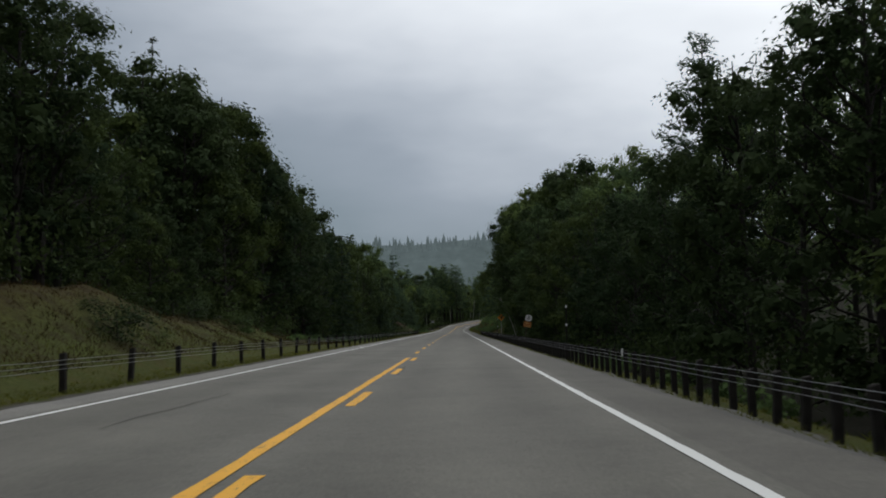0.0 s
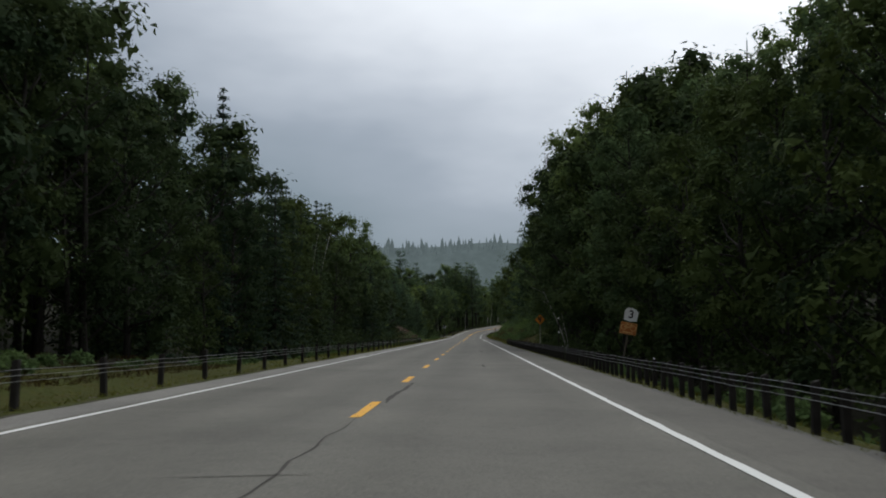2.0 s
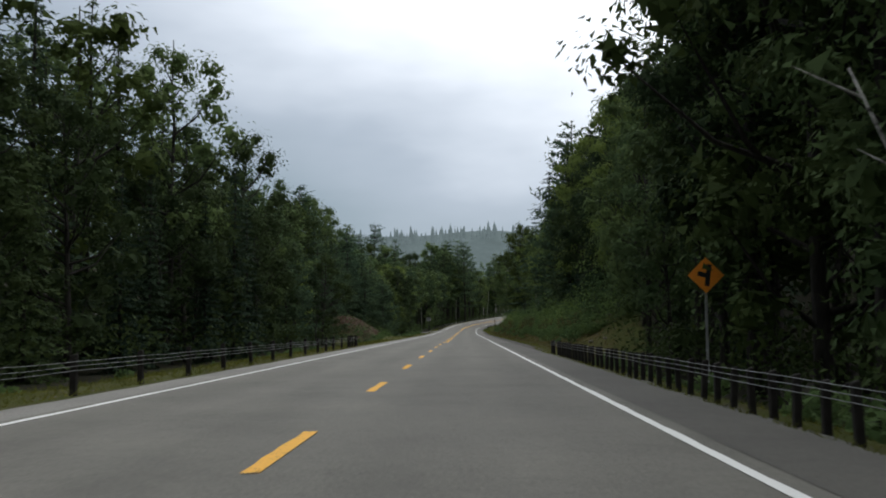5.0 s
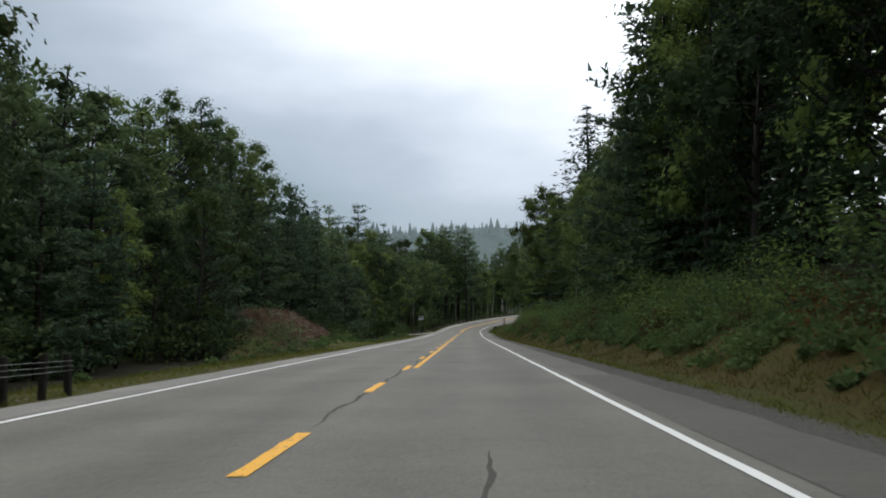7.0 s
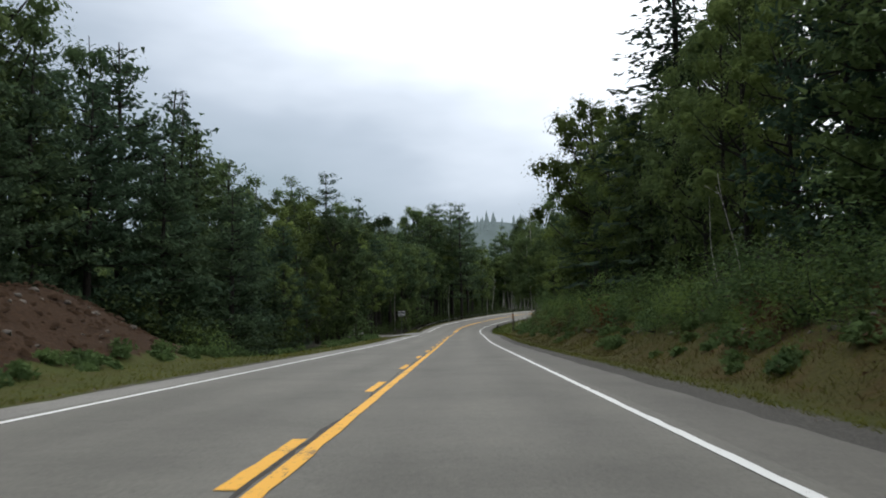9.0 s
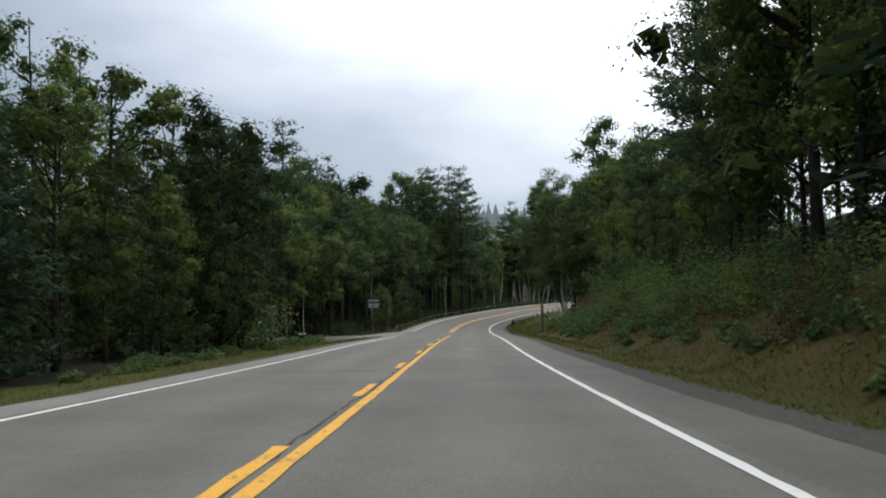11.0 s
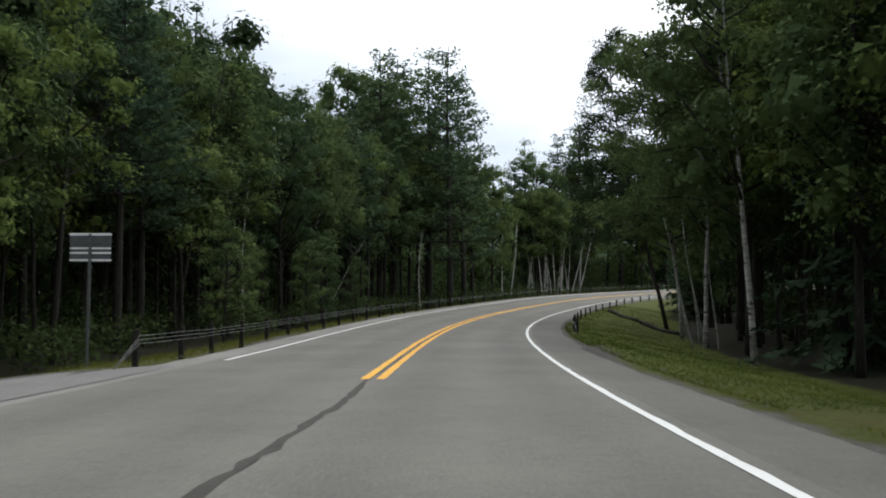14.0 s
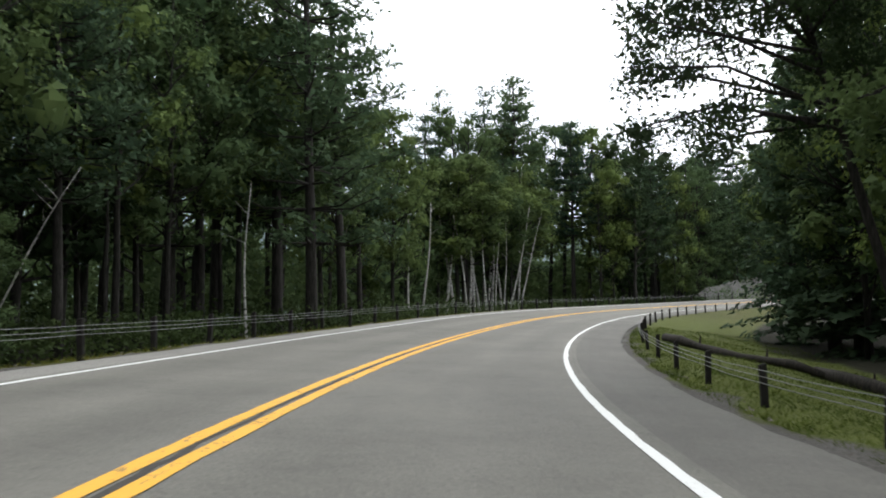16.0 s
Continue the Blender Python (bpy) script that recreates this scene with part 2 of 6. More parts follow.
M_SIGNWHITE = plain("sign_white", (0.68, 0.69, 0.70), 0.45, 0.4, wear=0.1)
M_SIGNBLACK = plain("sign_black", (0.012, 0.012, 0.014), 0.5, 0.3)
# the sign brown again, darkened to carry the canopy's shade on the guide board
M_GUIDEBROWN_SHADED = plain("guide_brown_shaded", (0.11, 0.03, 0.01), 0.6, 0.3, wear=0.2)
M_SIGNBROWN = plain("sign_brown", (0.36, 0.115, 0.022), 0.5, 0.35, wear=0.15)
M_SIGNLINE = plain("sign_legend", (0.66, 0.40, 0.16), 0.5, 0.35, wear=0.1)
# darker copy of the sign yellow, with the shade put into its colour
M_SIGNORANGE_SHADED = plain("sign_orange_shaded", (0.34, 0.095, 0.012), 0.5, 0.35, wear=0.15)
M_SIGNYELLOW = plain("sign_yellow", (0.78, 0.26, 0.02), 0.45, 0.4, wear=0.12)
M_WOODPOST = plain("weathered_timber", (0.10, 0.085, 0.07), 0.9, 0.15, wear=0.35)
M_STONE = plain("field_stone", (0.15, 0.135, 0.12), 0.9, 0.2, wear=0.4, scale=3)
M_CLOD = plain("earth_clod", (0.05, 0.03, 0.018), 0.95, 0.1, wear=0.5, scale=0.8)
M_ROCK = plain("cut_rock", (0.12, 0.118, 0.112), 0.9, 0.2, wear=0.55, scale=0.7)
M_BARK = bark("dark_bark", [(0.3, (0.014, 0.013, 0.012)), (0.55, (0.034, 0.031, 0.028)), (0.75, (0.062, 0.058, 0.054))], 5.0)
M_BIRCH = bark("birch_bark", [(0.34, (0.03, 0.028, 0.026)), (0.43, (0.25, 0.245, 0.23)), (0.6, (0.42, 0.41, 0.39)), (0.8, (0.54, 0.53, 0.51))], 2.6, True)
M_GREYBARK = bark("grey_bark", [(0.3, (0.011, 0.010, 0.009)), (0.55, (0.028, 0.026, 0.023)), (0.8, (0.055, 0.052, 0.047))], 4.0)
M_MAPLE = leafy("maple_leaves", (0.030, 0.046, 0.022), (0.042, 0.063, 0.028), (0.057, 0.083, 0.036), 0.28)
M_ASPEN = leafy("birch_leaves", (0.075, 0.110, 0.049), (0.104, 0.147, 0.062), (0.138, 0.184, 0.078), 0.34)
M_HARDWOOD = leafy("hardwood_leaves", (0.066, 0.100, 0.048), (0.094, 0.138, 0.062), (0.128, 0.178, 0.078), 0.33)
M_SPRUCE = leafy("spruce_needles", (0.029, 0.048, 0.032), (0.042, 0.066, 0.042), (0.058, 0.088, 0.052), 0.25, 0.9)
M_PINE = leafy("pine_needles", (0.054, 0.088, 0.056), (0.078, 0.120, 0.073), (0.108, 0.155, 0.088), 0.28, 0.9)
M_SHRUB = leafy("shrub_leaves", (0.068, 0.105, 0.044), (0.108, 0.164, 0.066), (0.152, 0.215, 0.090), 0.35)
M_GRASS = leafy("grass_blades", (0.060, 0.070, 0.018), (0.088, 0.098, 0.025), (0.122, 0.126, 0.037), 0.4, 0.9)
M_LAWN = leafy("mown_grass_blades", (0.076, 0.098, 0.021), (0.116, 0.142, 0.031), (0.156, 0.178, 0.043), 0.4, 0.9)
M_DRYGRASS = leafy("dry_grass_blades", (0.034, 0.024, 0.009), (0.052, 0.034, 0.012), (0.072, 0.050, 0.018), 0.3, 0.9)
M_STRAW = leafy("straw_grass_blades", (0.082, 0.058, 0.024), (0.118, 0.084, 0.036), (0.150, 0.112, 0.052), 0.35, 0.9)
M_FERN = leafy("rusty_fern", (0.0600, 0.0312, 0.0156), (0.0960, 0.0504, 0.0240), (0.1260, 0.0792, 0.0360), 0.35, 0.8)


# ---- the road's line: curvature, grade and camber along it ----
KNOT = np.array([-100, 280, 310, 340, 370, 400, 430, 460, 500, 530, 560.0])
CURVE = np.array([0, 0, 0.00056, -0.00059, 0.00193, 0.00570, 0.00602, 0.00674, 0.00675, 0.004, 0.0])
GRADE = np.array([0, 0, 0.00914, -0.00049, 0.02538, 0.04138, 0.05892, 0.04803, 0.04925, 0.04, 0.02])
CAMBER = np.array([0, 0, -0.00793, -0.00734, 0.00708, 0.04619, 0.05439, 0.06338, 0.07666, 0.05, 0.02])
STEP = 2.0
ST = np.arange(-80, 800, STEP)
HEAD = np.cumsum(np.interp(ST, KNOT, CURVE)) * STEP
HEAD -= np.interp(0, ST, HEAD)
RX, RY, RZ = (np.cumsum(v) * STEP for v in (np.sin(HEAD), np.cos(HEAD), np.interp(ST, KNOT, GRADE)))
RX, RY, RZ = (v - np.interp(0, ST, v) for v in (RX, RY, RZ))
TILT = np.interp(ST, KNOT, CAMBER)


def at(s, u, up=0.0):
    """The place at station s, u to the right of the centre, up over the road's plane."""
    h = np.interp(s, ST, HEAD)
    return Vector((np.interp(s, ST, RX) + math.cos(h) * u, np.interp(s, ST, RY) - math.sin(h) * u,
                   np.interp(s, ST, RZ) - np.interp(s, ST, TILT) * max(-5.5, min(5.5, u)) + up))


def heading(s):
    return float(np.interp(s, ST, HEAD))


def smooth(x, a, b):
    t = np.clip((x - a) / (b - a), 0, 1)
    return t * t * (3 - 2 * t)


def between(s, a, b, soft=8.0):
    return smooth(s, a - soft, a + soft) * (1 - smooth(s, b - soft, b + soft))


def wave(x, y, size, seed):
    """Soft unevenness, about -1 to 1."""
    return (np.sin(x / size * 2.1 + seed) * np.cos(y / size * 1.7 + 2 * seed) + np.sin((x + y) / size * 3.7 + 3 * seed) * 0.5
            + np.cos((x - 1.6 * y) / size * 6.1 + seed) * 0.3) / 1.6


def relief(s, u):
    """Height of the ground over the road's plane."""
    s, u = np.asarray(s, float), np.asarray(u, float)
    r, w = np.maximum(u, 0), np.maximum(-u, 0)
    # right: embankment behind the rail, cut bank, then the low inside of the bend
    bank = 0.12 * smooth(r, 5.3, 7.0) * -1 + np.clip(r - 7.0, 0, 9) * 0.52 + np.clip(r - 16, 0, 40) * 0.3
    drop = -0.27 * smooth(r, 5.1, 5.7) - 1.1 * smooth(r, 6.2, 9.5) + np.clip(r - 17, 0, 45) * 0.3
    bowl = -0.04 * smooth(r, 5.2, 5.7) - 0.16 * smooth(r, 6.3, 7.5) - 0.75 * smooth(r, 7, 12)
    k1, k2 = smooth(s, 174, 192), smooth(s, 340, 359)
    right = drop * (1 - k1) + bank * k1 * (1 - k2) + bowl * k2
    # left: grassy knoll, embankment, earth bank, side road, embankment round the bend
    knoll = np.minimum(np.clip(w - 6.5, 0, 30) * 0.68, 2.55 + np.clip(w - 16, 0, 40) * 0.25)
    low = -0.12 * smooth(w, 4.9, 5.8) - 0.5 * smooth(w, 6.5, 9.5) + np.clip(w - 17, 0, 45) * 0.3
    soil = np.minimum(np.clip(w - 8.3, 0, 30) * 0.58, 2.6 + np.clip(w - 15, 0, 40) * 0.25)
    flat = -0.32 * smooth(w, 5.0, 9.0)
    outer = -0.15 * smooth(w, 4.9, 5.8) - 1.0 * smooth(w, 6.0, 10.0) + np.clip(w - 24, 0, 26) * 0.05
    kn = np.interp(s, [-300, 25, 33, 38, 42, 46, 53, 61, 70, 78, 88, 98, 112], [0.7, 0.72, 0.82, 1.0, 1.0, 0.84, 0.69, 0.7, 0.52, 0.4, 0.28, 0.15, 0])
    so = smooth(s, 236, 247) * (1 - smooth(s, 257, 271))
    fl = smooth(s, 285, 305) * (1 - smooth(s, 359, 370))
    ou = smooth(s, 359, 370)
    rest = np.clip(1 - kn - so - fl - ou, 0, 1)
    left = knoll * kn + soil * so + flat * fl + outer * ou + low * rest
    far = smooth(np.abs(u), 5.5, 9.0)
    return np.where(u > 0, right, left) + far * (1 - 0.75 * k2 * (u > 0)) * (0.17 * wave(s, u, 3.2, 1.0) + 0.09 * wave(s, u, 1.3, 4.0))


def stations(x, y):
    """Nearest station and offset of plan points."""
    x, y = np.asarray(x, float), np.asarray(y, float)
    s, u = np.empty_like(x), np.empty_like(x)
    for i in range(0, len(x), 4000):
        a, b = x[i:i + 4000, None], y[i:i + 4000, None]
        j = ((a - RX) ** 2 + (b - RY) ** 2).argmin(1)
        dx, dy = a[:, 0] - RX[j], b[:, 0] - RY[j]
        s[i:i + 4000] = ST[j] + dx * np.sin(HEAD[j]) + dy * np.cos(HEAD[j])
        u[i:i + 4000] = dx * np.cos(HEAD[j]) - dy * np.sin(HEAD[j])
    return s, u


def ground_z(s, u):
    flat = np.interp(s, ST, RZ) - np.interp(s, ST, TILT) * np.clip(u, -5.5, 5.5)
    under = np.where((u > -4.9) & (u < 5.3), -0.10, 0.0)
    return flat + relief(s, u) + under


def grounded(s, u, up=0.0):
    p = at(s, u)
    return Vector((p.x, p.y, float(ground_z(s, u)) + up))


# ---- mesh helpers ----
def mesh_of(name, verts, faces, material, smooth_it=False):
    me = bpy.data.meshes.new(name)
    me.from_pydata([tuple(v) for v in verts], [], faces)
    me.materials.append(material)
    if smooth_it:
        me.shade_smooth()
    return me


def quads_mesh(name, corners, material):
    """Many loose leaves from an array (n, corners, 3)."""
    n, c = corners.shape[:2]
    me = bpy.data.meshes.new(name)
    me.vertices.add(c * n)
    me.vertices.foreach_set("co", corners.astype(np.float32).ravel())
    me.loops.add(c * n)
    me.loops.foreach_set("vertex_index", np.arange(c * n, dtype=np.int32))
    me.polygons.add(n)
    me.polygons.foreach_set("loop_start", np.arange(0, c * n, c, dtype=np.int32))
    me.update(calc_edges=True)
    me.materials.append(material)
    return me


def part(name, shape, material, parent, label=""):
    """Links a bmesh or a mesh as one object under a thing or a part."""
    if isinstance(shape, bmesh.types.BMesh):
        me = bpy.data.meshes.new(name)
        shape.to_mesh(me)
        shape.free()
        me.materials.append(material)
    else:
        me = shape
    ob = new(name, me)
    ob.parent = parent
    return tagged(ob, label) if label else ob


def thing(name, place, turn=0.0, label="", category="", group="", kind="", lean=(0, 0)):
    ob = new(name)
    ob.empty_display_size = 0.2
    ob.matrix_basis = Matrix.Translation(place) @ Euler((radians(lean[0]), radians(lean[1]), turn)).to_matrix().to_4x4()
    return tagged(ob, label, category, group, kind)


def box(bm, size, centre=(0, 0, 0), bevel=0.0, turn=None):
    r = bmesh.ops.create_cube(bm, size=1.0)
    v = r["verts"]
    bmesh.ops.scale(bm, vec=size, verts=v)
    if bevel:
        e = list({e for q in v for e in q.link_edges})
        v = [q for q in bmesh.ops.bevel(bm, geom=e, offset=bevel, segments=1, affect="EDGES")["verts"]]
    if turn is not None:
        bmesh.ops.rotate(bm, verts=v, cent=(0, 0, 0), matrix=turn)
    bmesh.ops.translate(bm, vec=centre, verts=v)
    return v


def tube(points, radii, sides=6, caps=True):
    """Vertices and faces of a tapered tube along points."""
    vs, fs = [], []
    pts = [Vector(p) for p in points]
    for i, p in enumerate(pts):
        d = (pts[min(i + 1, len(pts) - 1)] - pts[max(i - 1, 0)]).normalized()
        a = d.orthogonal().normalized() if abs(d.z) < 0.9 else Vector((1, 0, 0))
        a = (a - d * a.dot(d)).normalized()
        b = d.cross(a)
        for k in range(sides):
            q = 2 * math.pi * k / sides
            vs.append(p + (a * math.cos(q) + b * math.sin(q)) * radii[i])
    for i in range(len(pts) - 1):
        for k in range(sides):
            j = (k + 1) % sides
            fs.append((i * sides + k, i * sides + j, (i + 1) * sides + j, (i + 1) * sides + k))
    if caps:
        fs.append(tuple(range(sides))[::-1])
        fs.append(tuple(range((len(pts) - 1) * sides, len(pts) * sides)))
    return vs, fs


def tubes_mesh(name, list_of, material, limbs=None, stems=1):
    """Joined tubes; those after the stems may wear the limbs' bark."""
    vs, fs, which = [], [], []
    for i, (v, f) in enumerate(list_of):
        which += [1 if limbs and i >= stems else 0] * len(f)
        k = len(vs)
        vs += v
        fs += [tuple(i + k for i in q) for q in f]
    me = mesh_of(name, vs, fs, material, True)
    if limbs:
        me.materials.append(limbs)
        me.polygons.foreach_set("material_index", which)
    return me


def strip(name, u0, u1, up, material, s0, s1, step=2.0, sink=(0.0, 0.0), ragged=0.0, seed=1, kind="structure"):
    """A ribbon along the road between two offsets, with metre coordinates for its grain."""
    n = max(1, int(round((s1 - s0) / step)))
    rnd = random.Random(seed)
    cols = 2 if u1 - u0 < 1 else 5
    vs, fs, uv = [], [], []
    for i in range(n + 1):
        s = s0 + (s1 - s0) * i / n
        jag = rnd.uniform(-ragged, ragged)
        for c in range(cols):
            f = c / (cols - 1)
            u = u0 + (u1 - u0) * f + jag * (f if u0 > 0 else 1 - f)
            vs.append(at(s, u, up - sink[0] * (1 - f) - sink[1] * f))
            uv.append((u, s))
    for i in range(n):
        for c in range(cols - 1):
            k = i * cols + c
            fs.append((k, k + 1, k + cols + 1, k + cols))
    me = mesh_of(name, vs, fs, material, True)
    layer = me.uv_layers.new(name="UVMap")
    flat = [w for f in fs for k in f for w in uv[k]]
    layer.data.foreach_set("uv", flat)
    ob = new(name, me)
    return tagged(ob, kind=kind) if kind else ob


# ---- ground: one sheet, fine near the road ----
def spread(lo, hi, step, out_lo, out_hi):
    core = list(np.arange(lo, hi + step / 2, step))
    a, b, d = [], [], step
    x = lo
    while x > out_lo:
        d *= 1.28
        x -= d
        a.append(x)
    x, d = core[-1], step
    while x < out_hi:
        d *= 1.28
        x += d
        b.append(x)
    return np.array(a[::-1] + core + b)


def build_ground():
    xs, ys = spread(-26, 60, 0.85, -3200, 3200), spread(-30, 530, 1.8, -1500, 4200)
    gx, gy = (g.ravel() for g in np.meshgrid(xs, ys))
    s, u = stations(gx, gy)
    z = ground_z(s, u)
    away = np.hypot(gx - 10, gy - 250)
    z = z + smooth(away, 420, 900) * (-9 + 4 * wave(gx, gy, 160, 2.0))
    me = bpy.data.meshes.new("ground")
    w = len(xs)
    idx = np.arange(len(gx)).reshape(len(ys), w)
    faces = np.stack([idx[:-1, :-1], idx[:-1, 1:], idx[1:, 1:], idx[1:, :-1]], -1).reshape(-1, 4)
    me.from_pydata(np.stack([gx, gy, z], -1).tolist(), [], faces.tolist())
    me.materials.append(M_GROUND)
    me.shade_smooth()
    side_road = (s > 347) & (s < 361) & (u < -4.5)
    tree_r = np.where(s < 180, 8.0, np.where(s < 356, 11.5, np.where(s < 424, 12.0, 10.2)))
    # left of the knoll (s < 62) the dark floor starts nearer, as tree shade
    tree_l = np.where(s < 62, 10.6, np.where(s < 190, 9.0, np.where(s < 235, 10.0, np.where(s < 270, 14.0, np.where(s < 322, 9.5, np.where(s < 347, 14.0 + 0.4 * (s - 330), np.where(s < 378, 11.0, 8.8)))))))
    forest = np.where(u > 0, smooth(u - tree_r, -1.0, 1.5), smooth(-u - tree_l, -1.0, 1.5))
    # part of the same dark over the knoll, for dark growth and tree shade
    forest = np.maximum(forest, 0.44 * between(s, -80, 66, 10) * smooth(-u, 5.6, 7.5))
    earth = (smooth(s, 237, 244) * (1 - smooth(s, 260, 270)) * smooth(-u, 8.2, 9.2) * 0.95
             + (0.42 * between(s, 188, 300, 10) + 0.3 * between(s, 300, 346, 6)) * smooth(u, 7.4, 8.8)
             + 0.12 * between(s, -50, 50, 10) * smooth(-u, 8.5, 10.5))
    dry = 0.62 * between(s, -80, 84, 14) * smooth(-u, 8.2, 10.5) + 0.5 * between(s, 180, 350, 10) * smooth(u, 6.0, 7.0) * (1 - smooth(u, 9.0, 10.5)) + 0.2 * between(s, 175, 235, 8) * (u < 0)
    gravel = np.where(u > 0, 1 - smooth(u, 5.35, 5.75), 1 - smooth(-u, 4.85, 5.2))
    gravel = np.maximum(gravel, side_road * 0.8 * (1 - smooth(-u, 8, 14)))
    lawn = smooth(s, 350, 372) * (1 - smooth(s, 436, 460)) * (u > 5.2) * (1 - smooth(u, 11.5, 13.0))
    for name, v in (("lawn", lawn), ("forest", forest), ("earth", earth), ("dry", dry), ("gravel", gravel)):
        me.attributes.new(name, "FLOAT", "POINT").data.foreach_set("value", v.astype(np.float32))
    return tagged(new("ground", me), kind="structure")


build_ground()

# ---- road, shoulders, side road ----
S0, S1 = -70, 640
strip("road", -3.9, 3.9, 0.0, M_ROAD, S0, S1)
strip("shoulder_left", -4.75, -3.9, 0.0, M_SHOULDER, S0, S1, 1.0, (0.02, 0.0), 0.05, 3)
strip("shoulder_right", 3.9, 4.98, 0.0, M_SHOULDEROLD, S0, 372, 1.0, (0.0, 0.02), 0.06, 4)
strip("shoulder_right", 3.9, 5.2, 0.0, M_SHOULDERDARK, 372, S1, 1.0, (0.0, 0.02), 0.05, 4)
strip("shoulder_patch", 3.92, 5.0, 0.004, M_SHOULDERPATCH, 118, 198, 1.0, (0.0, 0.016), 0.05, 9)
strip("gravel_edge", 4.86, 5.55, -0.012, M_GRIT, S0, S1, 1.0, (0.016, 0.12), 0.12, 6)


def build_side_road():
    """The road that joins from the left, its mouth flared with round corners."""
    vs, uv = [], []
    rows = 26
    for i in range(rows + 1):
        f = i / rows
        u = -4.2 - 60 * f ** 1.4
        flare = 6.0 * max(0.0, 1 - (-u - 4.2) / 7.5) ** 2
        mid = 353.7 + (u + 6.0) * 0.22
        for c in range(9):
            s = mid + (c / 8 - 0.5) * (5.8 + 2 * flare)
            p = at(s, u)
            z = p.z + 0.003 + 0.01 * smooth(-u, 4.3, 5.4) - 0.285 * smooth(-u, 5.0, 9.0) - 0.02 * (1 - f) * (abs(c / 8 - 0.5) > 0.49)
            vs.append((p.x, p.y, z - 0.6 * smooth(f, 0.5, 1.0)))
            uv.append((s, u))
    fs = [(i * 9 + c, i * 9 + c + 1, i * 9 + c + 10, i * 9 + c + 9) for i in range(rows) for c in range(8)]
    fs = [f[::-1] for f in fs]
    me = mesh_of("side_road", vs, fs, M_SIDE, True)
    me.uv_layers.new(name="UVMap").data.foreach_set("uv", [w for f in fs for k in f for w in uv[k]])
    tagged(new("side_road", me), kind="structure")


build_side_road()

# ---- painted lines ----
def line(name, u, width, s0, s1, material, step=0.6):
    strip(name, u - width / 2, u + width / 2, 0.008, material, s0, s1, step, ragged=0.014, seed=int(s0 * 7 + u * 50))


line("edge_line_right", 3.66, 0.112, S0, S1, M_WHITE)
line("edge_line_left", -3.66, 0.115, S0, 343.2, M_WHITE)
line("edge_line_left", -3.66, 0.115, 364.0, S1, M_WHITE)
line("centre_line", 0.0, 0.14, S0, 44.9, M_YELLOW)
line("centre_line", 0.27, 0.14, 202.0, 345.0, M_YELLOW)
line("centre_line", 0.265, 0.15, 358.6, S1, M_YELLOW)
line("centre_line", 0.0, 0.15, 358.6, S1, M_YELLOW)
DASHES = [72.75 + 9.39 * k for k in range(-14, 14)] + [203.8, 213.0, 222.4, 232.0, 241.9] + [251.0 + 9.06 * k for k in range(5)] + [296.4, 306.5, 316.5, 326.7, 337.0]
for far in DASHES:
    line("centre_dash", 0.26 if far < 45.5 else 0.0 if far < 200 else 0.045, 0.145, far - 2.95, far, M_YELLOW, 0.4)


def tar_line(s0, u0, s1, u1, width, seed):
    """A sealed crack that wanders along the road."""
    rnd = random.Random(seed)
    n = max(3, int(math.hypot(s1 - s0, u1 - u0) / 0.35))
    vs, off = [], 0.0
    for i in range(n + 1):
        f = i / n
        off = off * 0.85 + rnd.uniform(-0.035, 0.035)
        w = width * (0.5 + 0.7 * rnd.random()) * (0.3 + 0.7 * min(1.0, 6 * f, 6 * (1 - f)))
        s, u = s0 + (s1 - s0) * f, u0 + (u1 - u0) * f + off
        across = abs(s1 - s0) < abs(u1 - u0)
        vs += [at(s - w, u, 0.004), at(s + w, u, 0.004)] if across else [at(s, u - w / 2, 0.004), at(s, u + w / 2, 0.004)]
    tagged(new("tar_crack", mesh_of("tar_crack", vs, [(2 * i, 2 * i + 1, 2 * i + 3, 2 * i + 2) for i in range(n)], M_TAR)), kind="structure")


for i, c in enumerate([(46, 0.02, 70, 0.02, 0.032), (72.5, 0.14, 79, 0.2, 0.1), (186, 0.0, 202, 0.02, 0.07), (204, 0.13, 240, 0.15, 0.07), (240, 0.15, 296, 0.14, 0.05), (296, 0.14, 318, 0.14, 0.09), (317, 0.12, 345.5, 0.10, 0.17),
                       (345.2, 0.05, 359, 0.16, 0.13), (325, 0.0, 331, 0.06, 0.06), (337.5, -1.95, 341, -2.03, 0.1), (112.5, 2.02, 124, 2.07, 0.05), (89, 1.93, 92, 1.92, 0.09), (64.4, -0.9, 64.6, 0.3, 0.018), (54.5, -0.3, 54.8, 0.5, 0.018), (177, 1.7, 184, 1.8, 0.05), (313, -0.25, 313.2, 0.3, 0.05), (360, 0.13, 470, 0.13, 0.07), (217, 2.2, 221, 2.3, 0.04), (262, -1.8, 266, -1.7, 0.04), (20, -2.2, 26, -2.1, 0.03), (31.5, 0.35, 37, 0.3, 0.05)]):
    tar_line(*c, i + 5)


# ---- cable guide rails ----
def post_mesh():
    bm = bmesh.new()
    box(bm, (0.115, 0.13, 1.15), (0, 0, 0.145), 0.016)
    for v in bm.verts:
        if v.co.z > 0.6:
            v.co.z += 0.02 * (v.co.x > 0)
    me = bpy.data.meshes.new("post")
    bm.to_mesh(me)
    bm.free()
    me.materials.append(M_POST)
    return me


POST = post_mesh()


